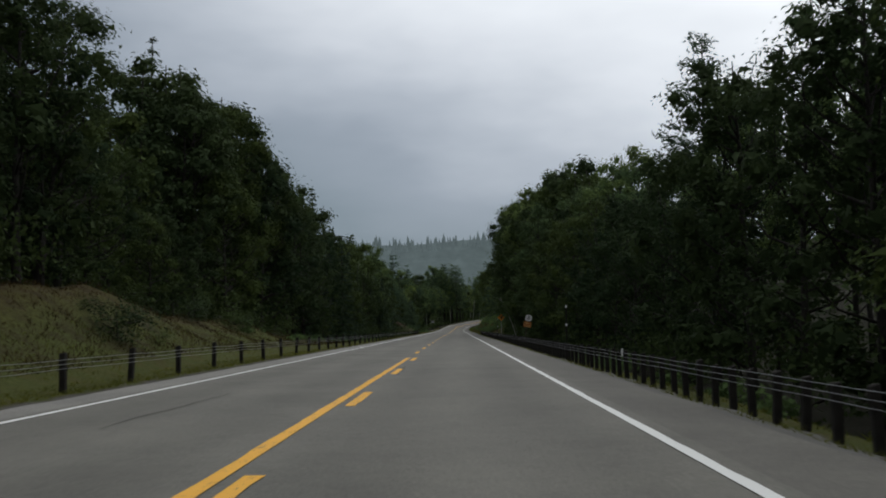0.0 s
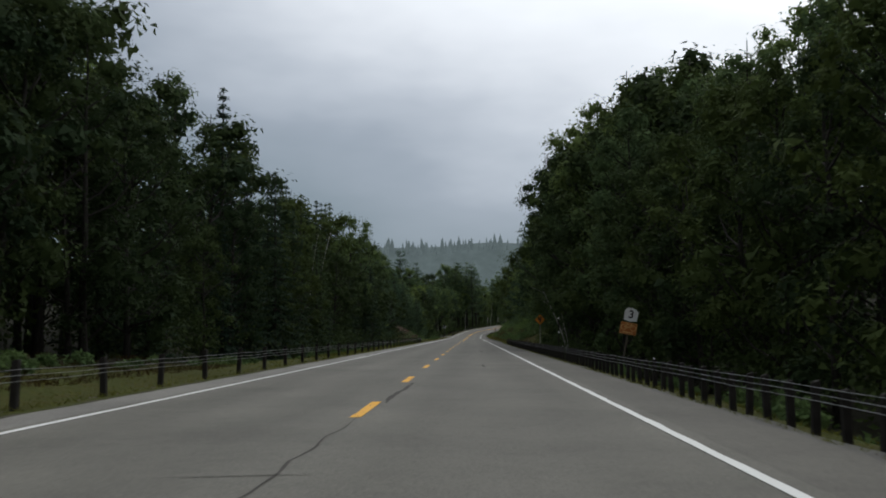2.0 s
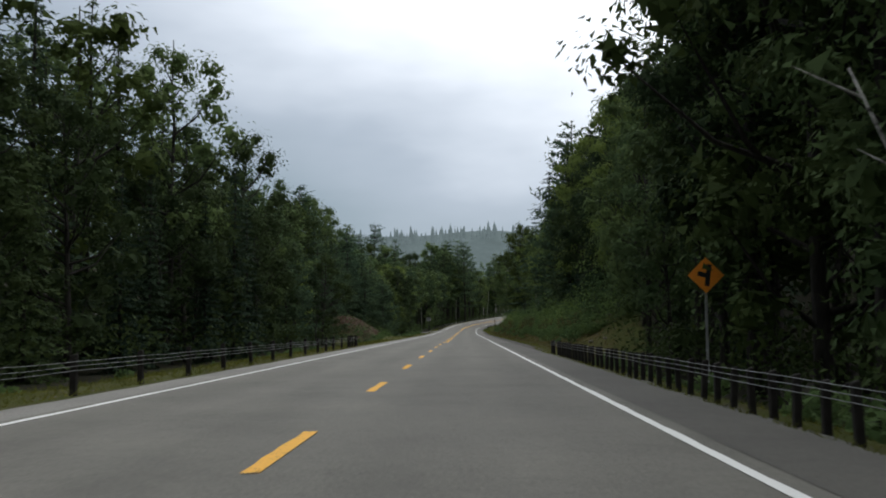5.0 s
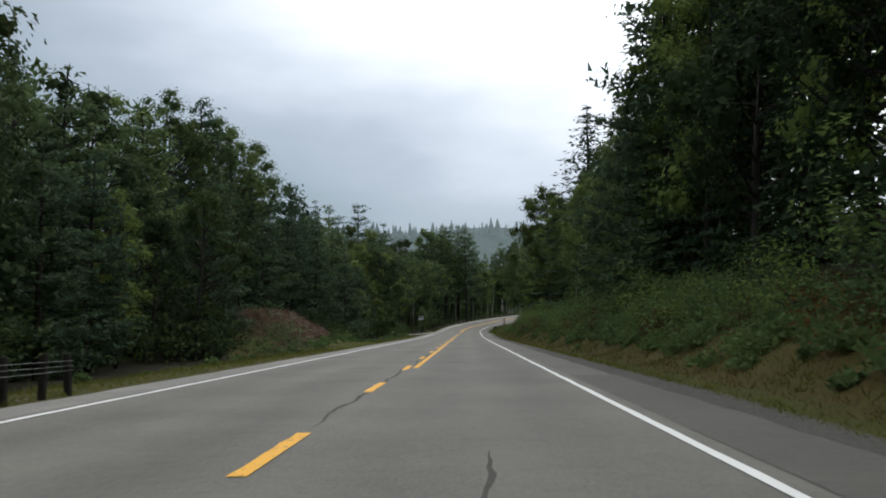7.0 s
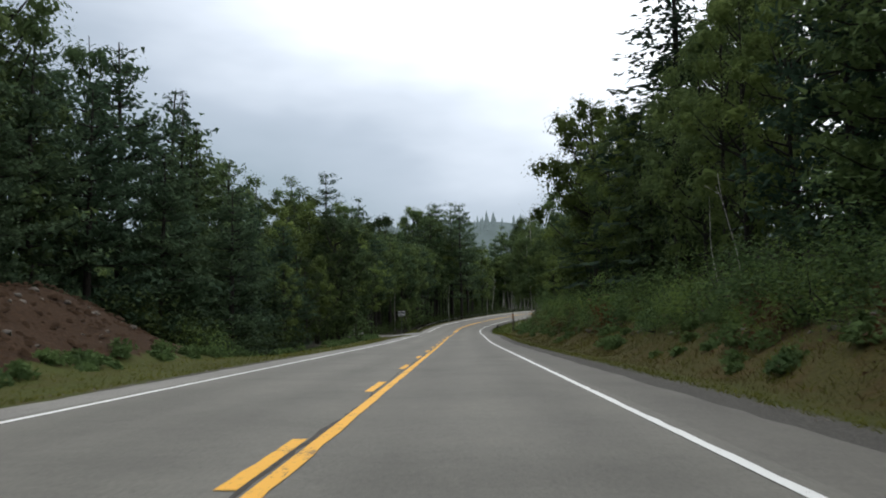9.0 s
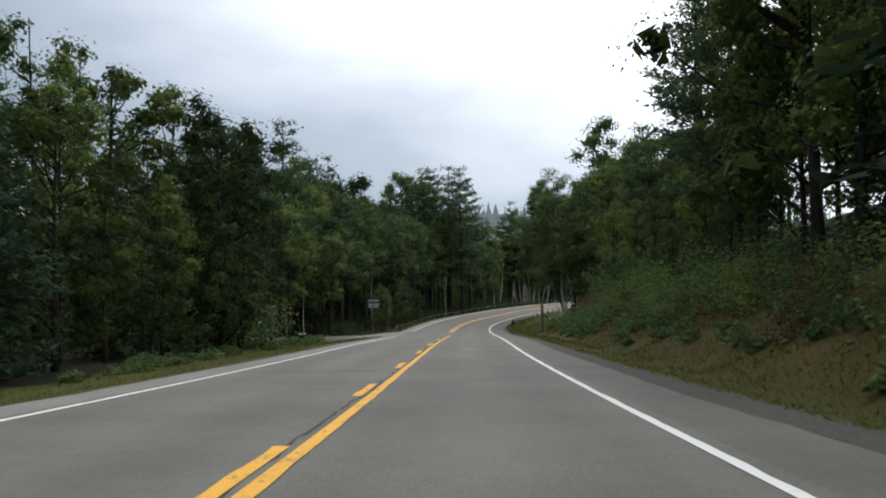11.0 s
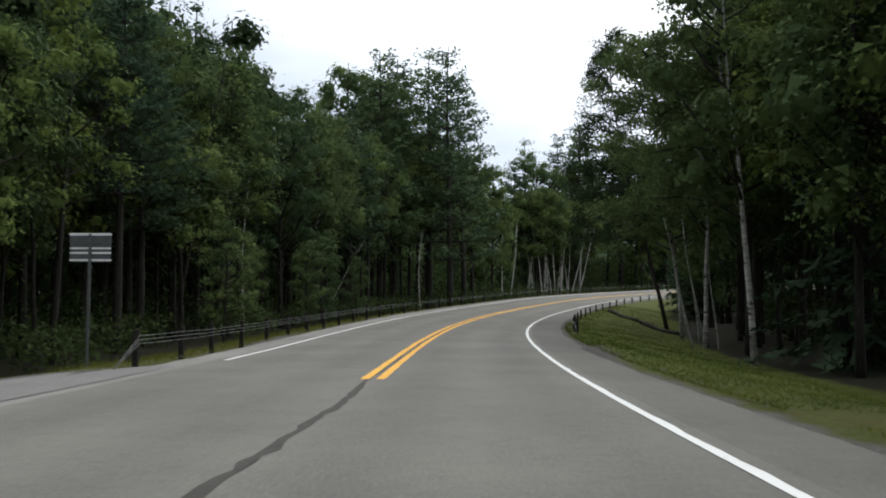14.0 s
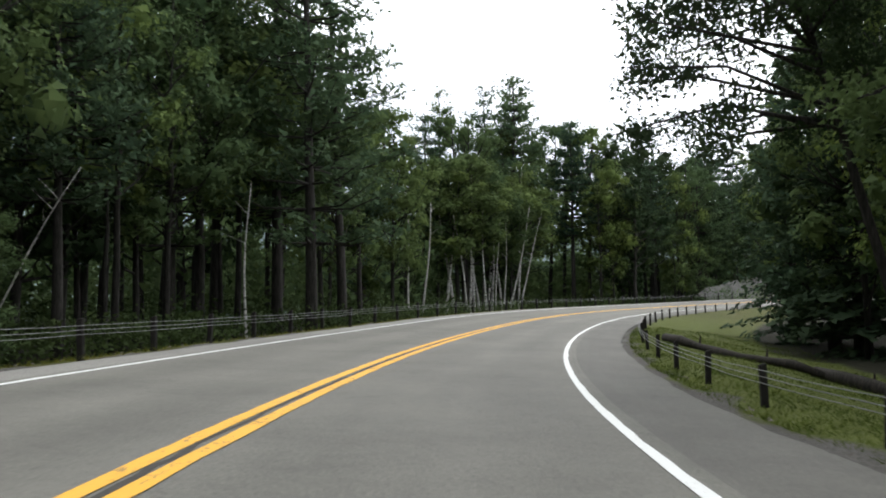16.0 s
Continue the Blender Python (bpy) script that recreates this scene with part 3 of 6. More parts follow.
def guide_rail(label, u, posts, heights, ends=(False, False), seed=0, tall_post=0.72, slim=1.0):
    rnd = random.Random(seed)
    rail = thing("guide_rail", grounded(posts[0], u), label=label, category="guide rail", group="cable guide rails")
    back = rail.matrix_basis.inverted()
    side_in = -1 if u > 0 else 1
    tops = []
    for s in posts:
        p = grounded(s, u, tall_post - 0.72)
        a = -heading(s)
        ob = part("post", POST, None, rail)
        lean = rnd.gauss(0, 1.6), rnd.gauss(0, 1.6)
        ob.matrix_basis = back @ Matrix.Translation(p) @ Euler((radians(lean[0]), radians(lean[1]), a)).to_matrix().to_4x4() @ Matrix.Diagonal((slim, slim, rnd.uniform(0.96, 1.03), 1))
        tops.append((s, p.z + 0.72 - tall_post))
    ss = np.array([t[0] for t in tops])
    zz = np.array([t[1] for t in tops])
    for j, h in enumerate(heights):
        pts = []
        grid = sorted(set(list(ss) + list(np.arange(ss[0], ss[-1], 1.2))))
        for s in grid:
            near = np.abs(ss - s).min()
            sag = -0.012 * min(1.0, near / 1.8)
            p = at(s, u + side_in * 0.085)
            pts.append(Vector((p.x, p.y, float(np.interp(s, ss, zz)) + h + sag + 0.006 * math.sin(s * 0.9 + j))))
        if ends[0]:
            pts.insert(0, grounded(ss[0] - 1.6, u + side_in * 0.085, -0.05))
        if ends[1]:
            pts.append(grounded(ss[-1] + 1.6, u + side_in * 0.085, -0.05))
        v, f = tube(pts, [0.006] * len(pts), 5)
        cable = part("cable", mesh_of("cable", v, f, M_CABLE, True), None, rail)
        cable.matrix_basis = back
    return rail


def evenly(a, b, gap, seed=1):
    rnd = random.Random(seed)
    out, s = [], a
    while s < b:
        out.append(s)
        s += gap * rnd.uniform(0.93, 1.07)
    return out


HEIGHTS = (0.60, 0.515, 0.43)
guide_rail("dark wooden cable guide rail with close-set posts on a grass edge", 5.72, evenly(2.0, 172.8, 0.98, 3) + [173.9, 175.05], (0.69, 0.605, 0.52), seed=1, slim=0.85)
guide_rail("dark wooden cable guide rail with wide-set posts before a knoll", -5.45, [1.0, 4.7, 8.5, 12.2, 16.0, 19.7, 23.5] + [27.2 + 3.75 * k for k in range(9)] + [60.85 + 3.68 * k for k in range(5)] + [78.98 + 3.72 * k for k in range(27)] + [178.6, 181.4, 185.0, 188.2, 189.3, 190.5, 191.9, 193.0], HEIGHTS, seed=2)
guide_rail("dark wooden cable guide rail round the inside of the bend", 5.85, [386.1, 387.7, 389.3, 390.8, 392.1] + [395.8] + [399.9 + 3.87 * k for k in range(30)], (0.48, 0.405, 0.33), ends=(True, False), seed=3, tall_post=0.54, slim=0.8)
guide_rail("dark wooden cable guide rail round the outside of the bend", -5.15, [362.4, 365.6, 368.3] + [371.5 + 3.3 * k for k in range(42)], HEIGHTS, ends=(True, False), seed=4)


# ---- signs and markers ----
def plate(shape, thick=0.006):
    """A flat panel from its outline in x and z, facing -y."""
    bm = bmesh.new()
    vs = [bm.verts.new((x, 0, z)) for x, z in shape]
    f = bm.faces.new(vs)
    r = bmesh.ops.extrude_face_region(bm, geom=[f])
    bmesh.ops.translate(bm, vec=(0, thick, 0), verts=[v for v in r["geom"] if isinstance(v, bmesh.types.BMVert)])
    bmesh.ops.recalc_face_normals(bm, faces=bm.faces)
    return bm


def rect(w, h, r=0.04, cx=0.0, cz=0.0):
    out = []
    for sx, sz, a0 in ((1, 1, 0), (-1, 1, 90), (-1, -1, 180), (1, -1, 270)):
        for k in range(4):
            a = radians(a0 + 30 * k)
            out.append((cx + sx * (w / 2 - r) + r * math.cos(a), cz + sz * (h / 2 - r) + r * math.sin(a)))
    return out


def shifted(ob, x=0.0, y=0.0, z=0.0, turn=None):
    m = Matrix.Translation((x, y, z))
    ob.matrix_basis = m @ turn.to_4x4() if turn is not None else m
    return ob


def steel_post(parent, height, x=0.0, y=0.03, w=0.06, material=None):
    bm = bmesh.new()
    box(bm, (w, 0.012, height + 0.4), (x, y, (height - 0.4) / 2))
    for sx in (-1, 1):
        box(bm, (0.012, 0.035, height + 0.4), (x + sx * w / 2, y + 0.012, (height - 0.4) / 2))
    return part("sign_post", bm, material or M_STEEL, parent)


def ring(r, w, n=20):
    bm = bmesh.new()
    a = [(bm.verts.new((r * math.cos(q), 0, r * math.sin(q))), bm.verts.new(((r - w) * math.cos(q), 0, (r - w) * math.sin(q)))) for q in (2 * math.pi * k / n for k in range(n))]
    for k in range(n):
        b = a[(k + 1) % n]
        bm.faces.new((a[k][0], b[0], b[1], a[k][1]))
    return bm


def bars(segments, w):
    """Flat strokes between pairs of points in x and z."""
    bm = bmesh.new()
    for x0, z0, x1, z1 in segments:
        d = Vector((x1 - x0, 0, z1 - z0)).normalized()
        q = Vector((-d.z, 0, d.x)) * w / 2
        bm.faces.new([bm.verts.new(v) for v in (Vector((x0, 0, z0)) + q, Vector((x0, 0, z0)) - q, Vector((x1, 0, z1)) - q, Vector((x1, 0, z1)) + q)])
    return bm


def route_sign():
    t = thing("route_sign", grounded(99.0, 7.75), radians(-2), "leaning white route marker over a brown bicycle route panel", "road sign", lean=(0, 11))
    off = at(99.0, 7.75).z - grounded(99.0, 7.75).z
    steel_post(t, 2.1 + off, material=M_WOODPOST)
    body = [(-0.27, -0.25), (-0.04, -0.30), (0.27, -0.25), (0.29, 0.13), (0.20, 0.23), (0.02, 0.29), (-0.2, 0.27), (-0.29, 0.1)]
    m = shifted(part("route_marker", plate(body), M_SIGNWHITE, t, "white route marker with a black numeral"), 0, -0.02, 1.90 + off)
    txt = bpy.data.curves.new("numeral", "FONT")
    txt.body, txt.size, txt.align_x, txt.align_y, txt.offset = "3", 0.46, "CENTER", "CENTER", 0.012
    txt.materials.append(M_SIGNBLACK)
    d = new("numeral", txt)
    d.parent = m
    d.matrix_basis = Matrix.Translation((0, -0.006, 0.0)) @ Euler((radians(90), 0, 0)).to_matrix().to_4x4()
    p = shifted(part("bicycle_panel", plate(rect(0.7, 0.5)), M_SIGNBROWN, t, "brown panel with a bicycle outline"), -0.02, -0.02, 1.31 + off)
    shifted(part("panel_border", bars([(-0.32, 0.23, 0.32, 0.23), (-0.32, -0.23, 0.32, -0.23), (-0.33, -0.23, -0.33, 0.23), (0.33, -0.23, 0.33, 0.23)], 0.014), M_SIGNLINE, p), 0, -0.005, 0)
    for x in (-0.19, 0.19):
        shifted(part("bicycle_wheel", ring(0.125, 0.022), M_SIGNLINE, p), x, -0.006, 0.03)
    shifted(part("bicycle_frame", bars([(-0.19, 0.03, -0.06, 0.17), (-0.06, 0.17, 0.11, 0.17), (0.11, 0.17, -0.01, 0.03), (-0.01, 0.03, -0.19, 0.03), (-0.08, 0.21, -0.01, 0.03), (0.19, 0.03, 0.10, 0.22), (0.10, 0.22, 0.16, 0.24), (-0.12, 0.215, -0.04, 0.215)], 0.022), M_SIGNLINE, p), 0, -0.007, 0)
    shifted(part("legend_bar", bars([(-0.22, -0.165, 0.2, -0.165)], 0.04), M_SIGNLINE, p), 0, -0.006, 0)


route_sign()


def diamond(d):
    return [(0, -d), (d, 0), (0, d), (-d, 0)]


def junction_sign():
    t = thing("junction_sign", grounded(155.7, 8.3), radians(-3), "yellow diamond side road warning sign on a steel post", "road sign")
    base = grounded(155.7, 8.3).z
    h = at(155.7, 8.3).z + 2.47 - base
    steel_post(t, h + 0.4)
    p = shifted(part("warning_panel", plate(diamond(0.5)), M_SIGNYELLOW, t), 0, -0.02, h)
    shifted(part("road_symbol", bars([(0.02, -0.30, 0.10, 0.30), (0.05, -0.02, -0.22, 0.06)], 0.13), M_SIGNBLACK, p), 0, -0.006, 0)


junction_sign()


def delineator(s, u, top, low):
    t = thing("delineator", grounded(s, u), 0, "thin dark delineator post with two white reflectors", "marker post", "delineators")
    off = at(s, u).z - grounded(s, u).z
    bm = bmesh.new()
    box(bm, (0.045, 0.03, top + off + 0.4), (0, 0, (top + off - 0.4) / 2 + 0.04), 0.006)
    part("pole", bm, M_POST, t)
    for z in (top, low):
        bm = plate(rect(0.075, 0.085, 0.02), 0.01)
        shifted(part("reflector", bm, M_SIGNWHITE, t, "white square reflector"), 0, -0.03, z + off)


delineator(46.3, 5.85, 1.80, 1.12)
delineator(103.7, 5.6, 1.80, 1.14)


def post_marker(s, u):
    t = thing("post_marker", grounded(s, u, 0.45), 0, "short white plastic marker on a guide rail post", "marker post", "post markers")
    bm = bmesh.new()
    box(bm, (0.04, 0.02, 0.18), (0, -0.09, 0.24), 0.006)
    part("blade", bm, M_SIGNWHITE, t)


for s in (33.2, 80.1, 103.2):
    post_marker(s, 5.72)


def arrow_board():
    """The board that faces the side road, seen from its edge: a long arrow pointing both ways."""
    a = heading(354.7)
    t = thing("arrow_board", grounded(353.9, 7.95), -a - radians(84), "yellow double arrow board on two timber posts in grass", "road sign")
    off = float(np.interp(353.9, ST, RZ)) - grounded(353.9, 7.95).z - 0.2
    for x in (-0.3, 0.3):
        bm = bmesh.new()
        box(bm, (0.09, 0.09, 3.3 + off), (x, 0.06, 1.15 + off / 2), 0.008)
        part("timber_post", bm, M_WOODPOST, t)
    p = shifted(part("arrow_panel", plate(rect(1.0, 0.64)), M_SIGNORANGE_SHADED, t), 0, 0.0, 2.42 + off)
    shape = [(-0.43, 0), (-0.2, 0.22), (-0.23, 0.085), (0.23, 0.085), (0.2, 0.22), (0.43, 0), (0.2, -0.22), (0.23, -0.085), (-0.23, -0.085), (-0.2, -0.22)]
    shifted(part("double_arrow", plate(shape, 0.004), M_SIGNBLACK, p), 0, -0.006, 0)


arrow_board()


def small_tag(s, u, z, w, h, label):
    t = thing("marker_tag", grounded(s, u), -heading(s), label, "marker post")
    off = at(s, u).z - grounded(s, u).z
    bm = bmesh.new()
    box(bm, (0.03, 0.02, z + off + 0.3), (0, 0.012, (z + off - 0.3) / 2), 0.004)
    part("stake", bm, M_POST, t)
    shifted(part("tag", plate(rect(w, h, 0.015)), M_SIGNWHITE, t), 0, -0.012, z + off)


small_tag(357.5, 8.9, 1.2, 0.14, 0.13, "small white square tag on a thin stake")


def slatted_sign():
    """The grey back of a stacked destination sign: a backing panel, one deep board and three narrow ones, on one post."""
    t = thing("destination_sign", grounded(366.3, -7.7), 0, "grey stacked destination sign seen from behind on a post", "road sign")
    off = float(np.interp(366.3, ST, RZ)) - grounded(366.3, -7.7).z + 0.1
    steel_post(t, 2.9 + off, y=-0.03, w=0.055, material=M_SIGNBACK)
    shifted(part("backing_panel", plate(rect(1.02, 0.72, 0.02), 0.012), M_SIGNBACK, t, "grey-green aluminium backing panel"), 0, 0.012, 2.56 + off)
    for z, h, m in ((2.79, 0.25, M_SIGNBACK), (2.545, 0.045, M_SIGNWHITE), (2.43, 0.045, M_SIGNWHITE), (2.25, 0.05, M_SIGNWHITE)):
        p = shifted(part("sign_board", plate(rect(1.04, h, 0.02), 0.02), m, t), 0, 0, z + off)
        if h > 0.2:
            bm = bmesh.new()
            box(bm, (1.04, 0.03, 0.06), (0, -0.004, h / 2 - 0.02))
            part("light_edge", bm, M_SIGNWHITE, p, "white painted board edge")


slatted_sign()


def side_road_signs():
    def base(s, u):
        return grounded(s, u), float(np.interp(s, ST, RZ)) - grounded(s, u).z

    p, off = base(350.2, -14.25)
    t = thing("stop_sign", p, radians(8), "grey back of an octagonal sign on a steel post", "road sign")
    steel_post(t, 2.5 + off)
    a = 0.33
    octo = [(a * math.cos(radians(22.5 + 45 * k)) / math.cos(radians(22.5)), a * math.sin(radians(22.5 + 45 * k)) / math.cos(radians(22.5))) for k in range(8)]
    p = shifted(part("octagon", plate(octo), M_SIGNBACK, t), 0, 0, 2.19 + off)
    for z in (0.27, -0.27):
        bm = bmesh.new()
        box(bm, (0.4, 0.012, 0.035), (0, -0.01, z))
        part("brace", bm, M_SIGNWHITE, p, "pale crosswise brace")
    p, off = base(348.85, -12.95)
    t = thing("guide_sign", p, radians(-14), "rust-brown arrow-ended guide board on a timber post", "road sign")
    shape = [(-0.78, 0.0), (-0.64, 0.13), (0.74, 0.13), (0.80, 0.0), (0.74, -0.13), (-0.64, -0.13)]
    shifted(part("guide_board", plate(shape, 0.03), M_GUIDEBROWN_SHADED, t), 0.0, -0.06, 2.58 + off)
    bm = bmesh.new()
    box(bm, (0.075, 0.075, 3.1 + off), (0, 0, 1.05 + off / 2), 0.006)
    part("timber_post", bm, M_WOODPOST, t)
    p, off = base(362.2, -18.0)
    t = thing("diamond_sign", p, radians(60), "yellow diamond warning sign on a post by the side road", "road sign")
    steel_post(t, 2.2 + off, material=M_POST)
    shifted(part("warning_panel", plate(diamond(0.58)), M_SIGNORANGE_SHADED, t), 0, -0.02, 1.84 + off)
    p = shifted(part("lower_tag", plate(rect(0.42, 0.46, 0.02)), M_SIGNWHITE, t, "small white tag with grey lines"), 0, -0.02, 0.86 + off)
    shifted(part("legend_bar", bars([(-0.12, 0.11, 0.12, 0.11), (-0.12, 0.0, 0.12, 0.0), (-0.12, -0.11, 0.12, -0.11)], 0.045), M_SIGNBLACK, p), 0, -0.005, 0)


side_road_signs()


def roadside_box():
    t = thing("roadside_box", grounded(348.2, -11.47), radians(-6), "low dark roadside box with a white name board on top", "mail box")
    bm = bmesh.new()
    box(bm, (0.52, 0.45, 0.34), (0, 0, 0.27), 0.03)
    part("body", bm, M_POST, t)
    for x in (-0.23, 0.23):
        bm = bmesh.new()
        box(bm, (0.05, 0.36, 0.3), (x, 0, 0.06), 0.006)
        part("leg", bm, M_POST, t)
    p = shifted(part("name_board", plate(rect(0.58, 0.14, 0.015), 0.02), M_SIGNWHITE, t, "white board with grey lettering bars"), 0, -0.22, 0.50)
    shifted(part("legend_bar", bars([(-0.17, 0.0, 0.17, 0.0)], 0.05), M_SIGNBACK, p), 0, -0.006, 0)
    shifted(part("front_label", plate(rect(0.2, 0.09, 0.01), 0.01), M_SIGNBACK, t), -0.02, -0.222, 0.3)


roadside_box()


# ---- trees: kinds built once, then copied ----
rng = np.random.default_rng(7)


def leaf_quads(centres, normals, size, lean_rng, long=1.5):
    """A pointed leaf spray at each centre, across its normal."""
    n = len(centres)
    r = lean_rng.normal(size=(n, 3))
    a = np.cross(normals, r)
    a /= np.linalg.norm(a, axis=1, keepdims=True) + 1e-9
    b = np.cross(normals, a)
    size = np.asarray(size)[:, None] if np.ndim(size) else size
    k = lean_rng.uniform(0.8, 1.25, (n, 1))
    c = centres
    skew = lean_rng.uniform(-0.2, 0.2, (2, n, 1))
    return np.stack([c + a * size * long * 0.58 * k, c + b * size * 0.52 - a * size * (0.36 * long + skew[0]), c - b * size * 0.52 - a * size * (0.36 * long + skew[1])], 1)


def ball(n, r):
    v = r.normal(size=(n, 3))
    return v / np.linalg.norm(v, axis=1, keepdims=True)


def trunk_line(h, bend, r, n=8, lean=(0.0, 0.0)):
    pts, off = [], np.zeros(2)
    drift = r.normal(size=2) * bend
    for i in range(n + 1):
        f = i / n
        off = drift * math.sin(f * 2.2) + r.normal(size=2) * bend * 0.15
        pts.append((off[0] * f + lean[0] * f * h, off[1] * f + lean[1] * f * h, -0.5 + (h + 0.5) * f))
    return pts


def along(pts, f):
    f = min(max(f, 0), 0.999) * (len(pts) - 1)
    i = int(f)
    a, b = np.array(pts[i]), np.array(pts[i + 1])
    return a + (b - a) * (f - i)


def broadleaf(seed, h=15.0, low=0.12, wide=3.6, puffs=46, leaves=3600, size=0.30, top=1.0, stems=1, thick=0.2, lean=(0.0, 0.0), shape=0.8):
    """A broad-leaved tree: stems and limbs that carry overlapping puffs of leaves with gaps between."""
    r = np.random.default_rng(seed)
    tubes, cs, ns, sz = [], [], [], []
    lines = []
    for k in range(stems):
        ln = (lean[0] + r.normal() * 0.09 * (stems > 1), lean[1] + r.normal() * 0.09 * (stems > 1))
        hk = h * (1 if k == 0 else r.uniform(0.75, 0.95))
        p = trunk_line(hk * 0.95, 0.45, r, 8, ln)
        if stems > 1:
            p = [(x + 0.35 * math.cos(2.4 * k), y + 0.35 * math.sin(2.4 * k), z) for x, y, z in p]
        lines.append(p)
        t = thick * (1 if k == 0 else 0.75)
        tubes.append(tube(p[::1 if h > 5 else 2], [t * (1.25 if i == 0 else 1.0) * (1 - 0.88 * i / 8) for i in range(0, 9, 1 if h > 5 else 2)], 7 if h > 5 else 4))
    per = leaves // puffs
    for i in range(puffs):
        f = low + (0.97 - low) * ((i + r.random()) / puffs) ** 0.9
        line_ = lines[i % len(lines)]
        base = along(line_, f)
        t = (f - low) / (1 - low)
        girth = wide * (max(0.0, math.sin(math.pi * min(0.98, (t * 0.86 + 0.13)))) ** shape) * r.uniform(0.5, 1.12)
        if i == puffs - 1:
            girth = 0.15
        a = r.uniform(0, 2 * math.pi)
        c = base + np.array([math.cos(a) * girth, math.sin(a) * girth, 0.25 * girth + r.normal() * 0.35])
        if r.random() < 0.75 and girth > 0.8:
            s0 = along(line_, max(0.05, f - 0.05 - 0.02 * girth))
            mid = (s0 + c) / 2 + np.array([0, 0, -0.15 * girth + r.normal() * 0.1])
            tubes.append(tube([s0, mid, c], [0.045 + 0.015 * girth, 0.03 + 0.008 * girth, 0.012], 3, False))
        rad = r.uniform(0.85, 1.5) * (0.55 + 0.45 * wide / 3.6) * (1.15 - 0.32 * t)
        d = ball(per, r)
        rr = rad * (0.36 + 0.64 * r.random((per, 1)) ** 0.75) * r.uniform(0.85, 1.25, (per, 1))
        p = c + d * rr * np.array([1.0, 1.0, 0.8])
        cs.append(p)
        n = d * 0.85 + np.array([0, 0, 0.6]) + r.normal(size=(per, 3)) * 0.24
        ns.append(n / np.linalg.norm(n, axis=1, keepdims=True))
        sz.append(size * r.uniform(0.55, 1.2, per))
        # close leaves in the heart of the puff
        m = 26 if h > 5 else 0
        d = ball(m, r)
        cs.append(c + d * rad * r.uniform(0.1, 0.6, (m, 1)) * np.array([1.0, 1.0, 0.8]))
        ns.append(d)
        sz.append(rad * r.uniform(0.2, 0.34, m))
    return tubes, leaf_quads(np.concatenate(cs), np.concatenate(ns), np.concatenate(sz), r)


def spruce(seed, h=15.0, wide=2.6, tiers=26, per=11, low=0.04, sprays=34):
    """A spruce: drooping boughs in whorls, short towards the tip."""
    r = np.random.default_rng(seed)
    p = trunk_line(h * 0.985, 0.12, r, 8)
    tubes = [tube(p, [0.19 * (1 - 0.95 * i / 8) + 0.01 for i in range(9)], 6)]
    quads = []
    for i in range(tiers):
        f = low + (0.99 - low) * (max(0.0, i + r.uniform(-0.2, 0.2)) / (tiers - 1)) ** 0.88
        f = min(max(f, low), 0.99)
        reach = wide * (1 - f) ** 0.82 * r.uniform(0.85, 1.1) + 0.2
        o = along(p, f)
        count = max(4, int(per * (0.6 + 0.4 * (1 - f))))
        a0 = r.uniform(0, 6.3)
        for k in range(count):
            a = a0 + 2 * math.pi * k / count + r.normal() * 0.18
            ln = reach * r.uniform(0.72, 1.12)
            m = max(4, int(sprays * ln / wide) + 3)
            g = (np.arange(m) + r.random(m)) / m
            out = np.array([math.cos(a), math.sin(a), 0])
            sidev = np.array([-math.sin(a), math.cos(a), 0])
            z = -0.34 * ln * g ** 1.4 + 0.10 * ln * g ** 3
            sw = (1 - g * 0.75) * 0.34 * ln ** 0.6
            c = o + out * (g * ln)[:, None] + sidev * (r.uniform(-1, 1, m) * sw)[:, None]
            c[:, 2] += z + r.normal(size=m) * 0.07
            n = np.array([0, 0, 1.0]) + out * 0.45 + r.normal(size=(m, 3)) * 0.42
            n /= np.linalg.norm(n, axis=1, keepdims=True)
            quads.append(leaf_quads(c, n, 0.195 * r.uniform(0.7, 1.25, m) * (0.55 + 0.45 * ln / wide), r, 1.9))
    return tubes, np.concatenate(quads)


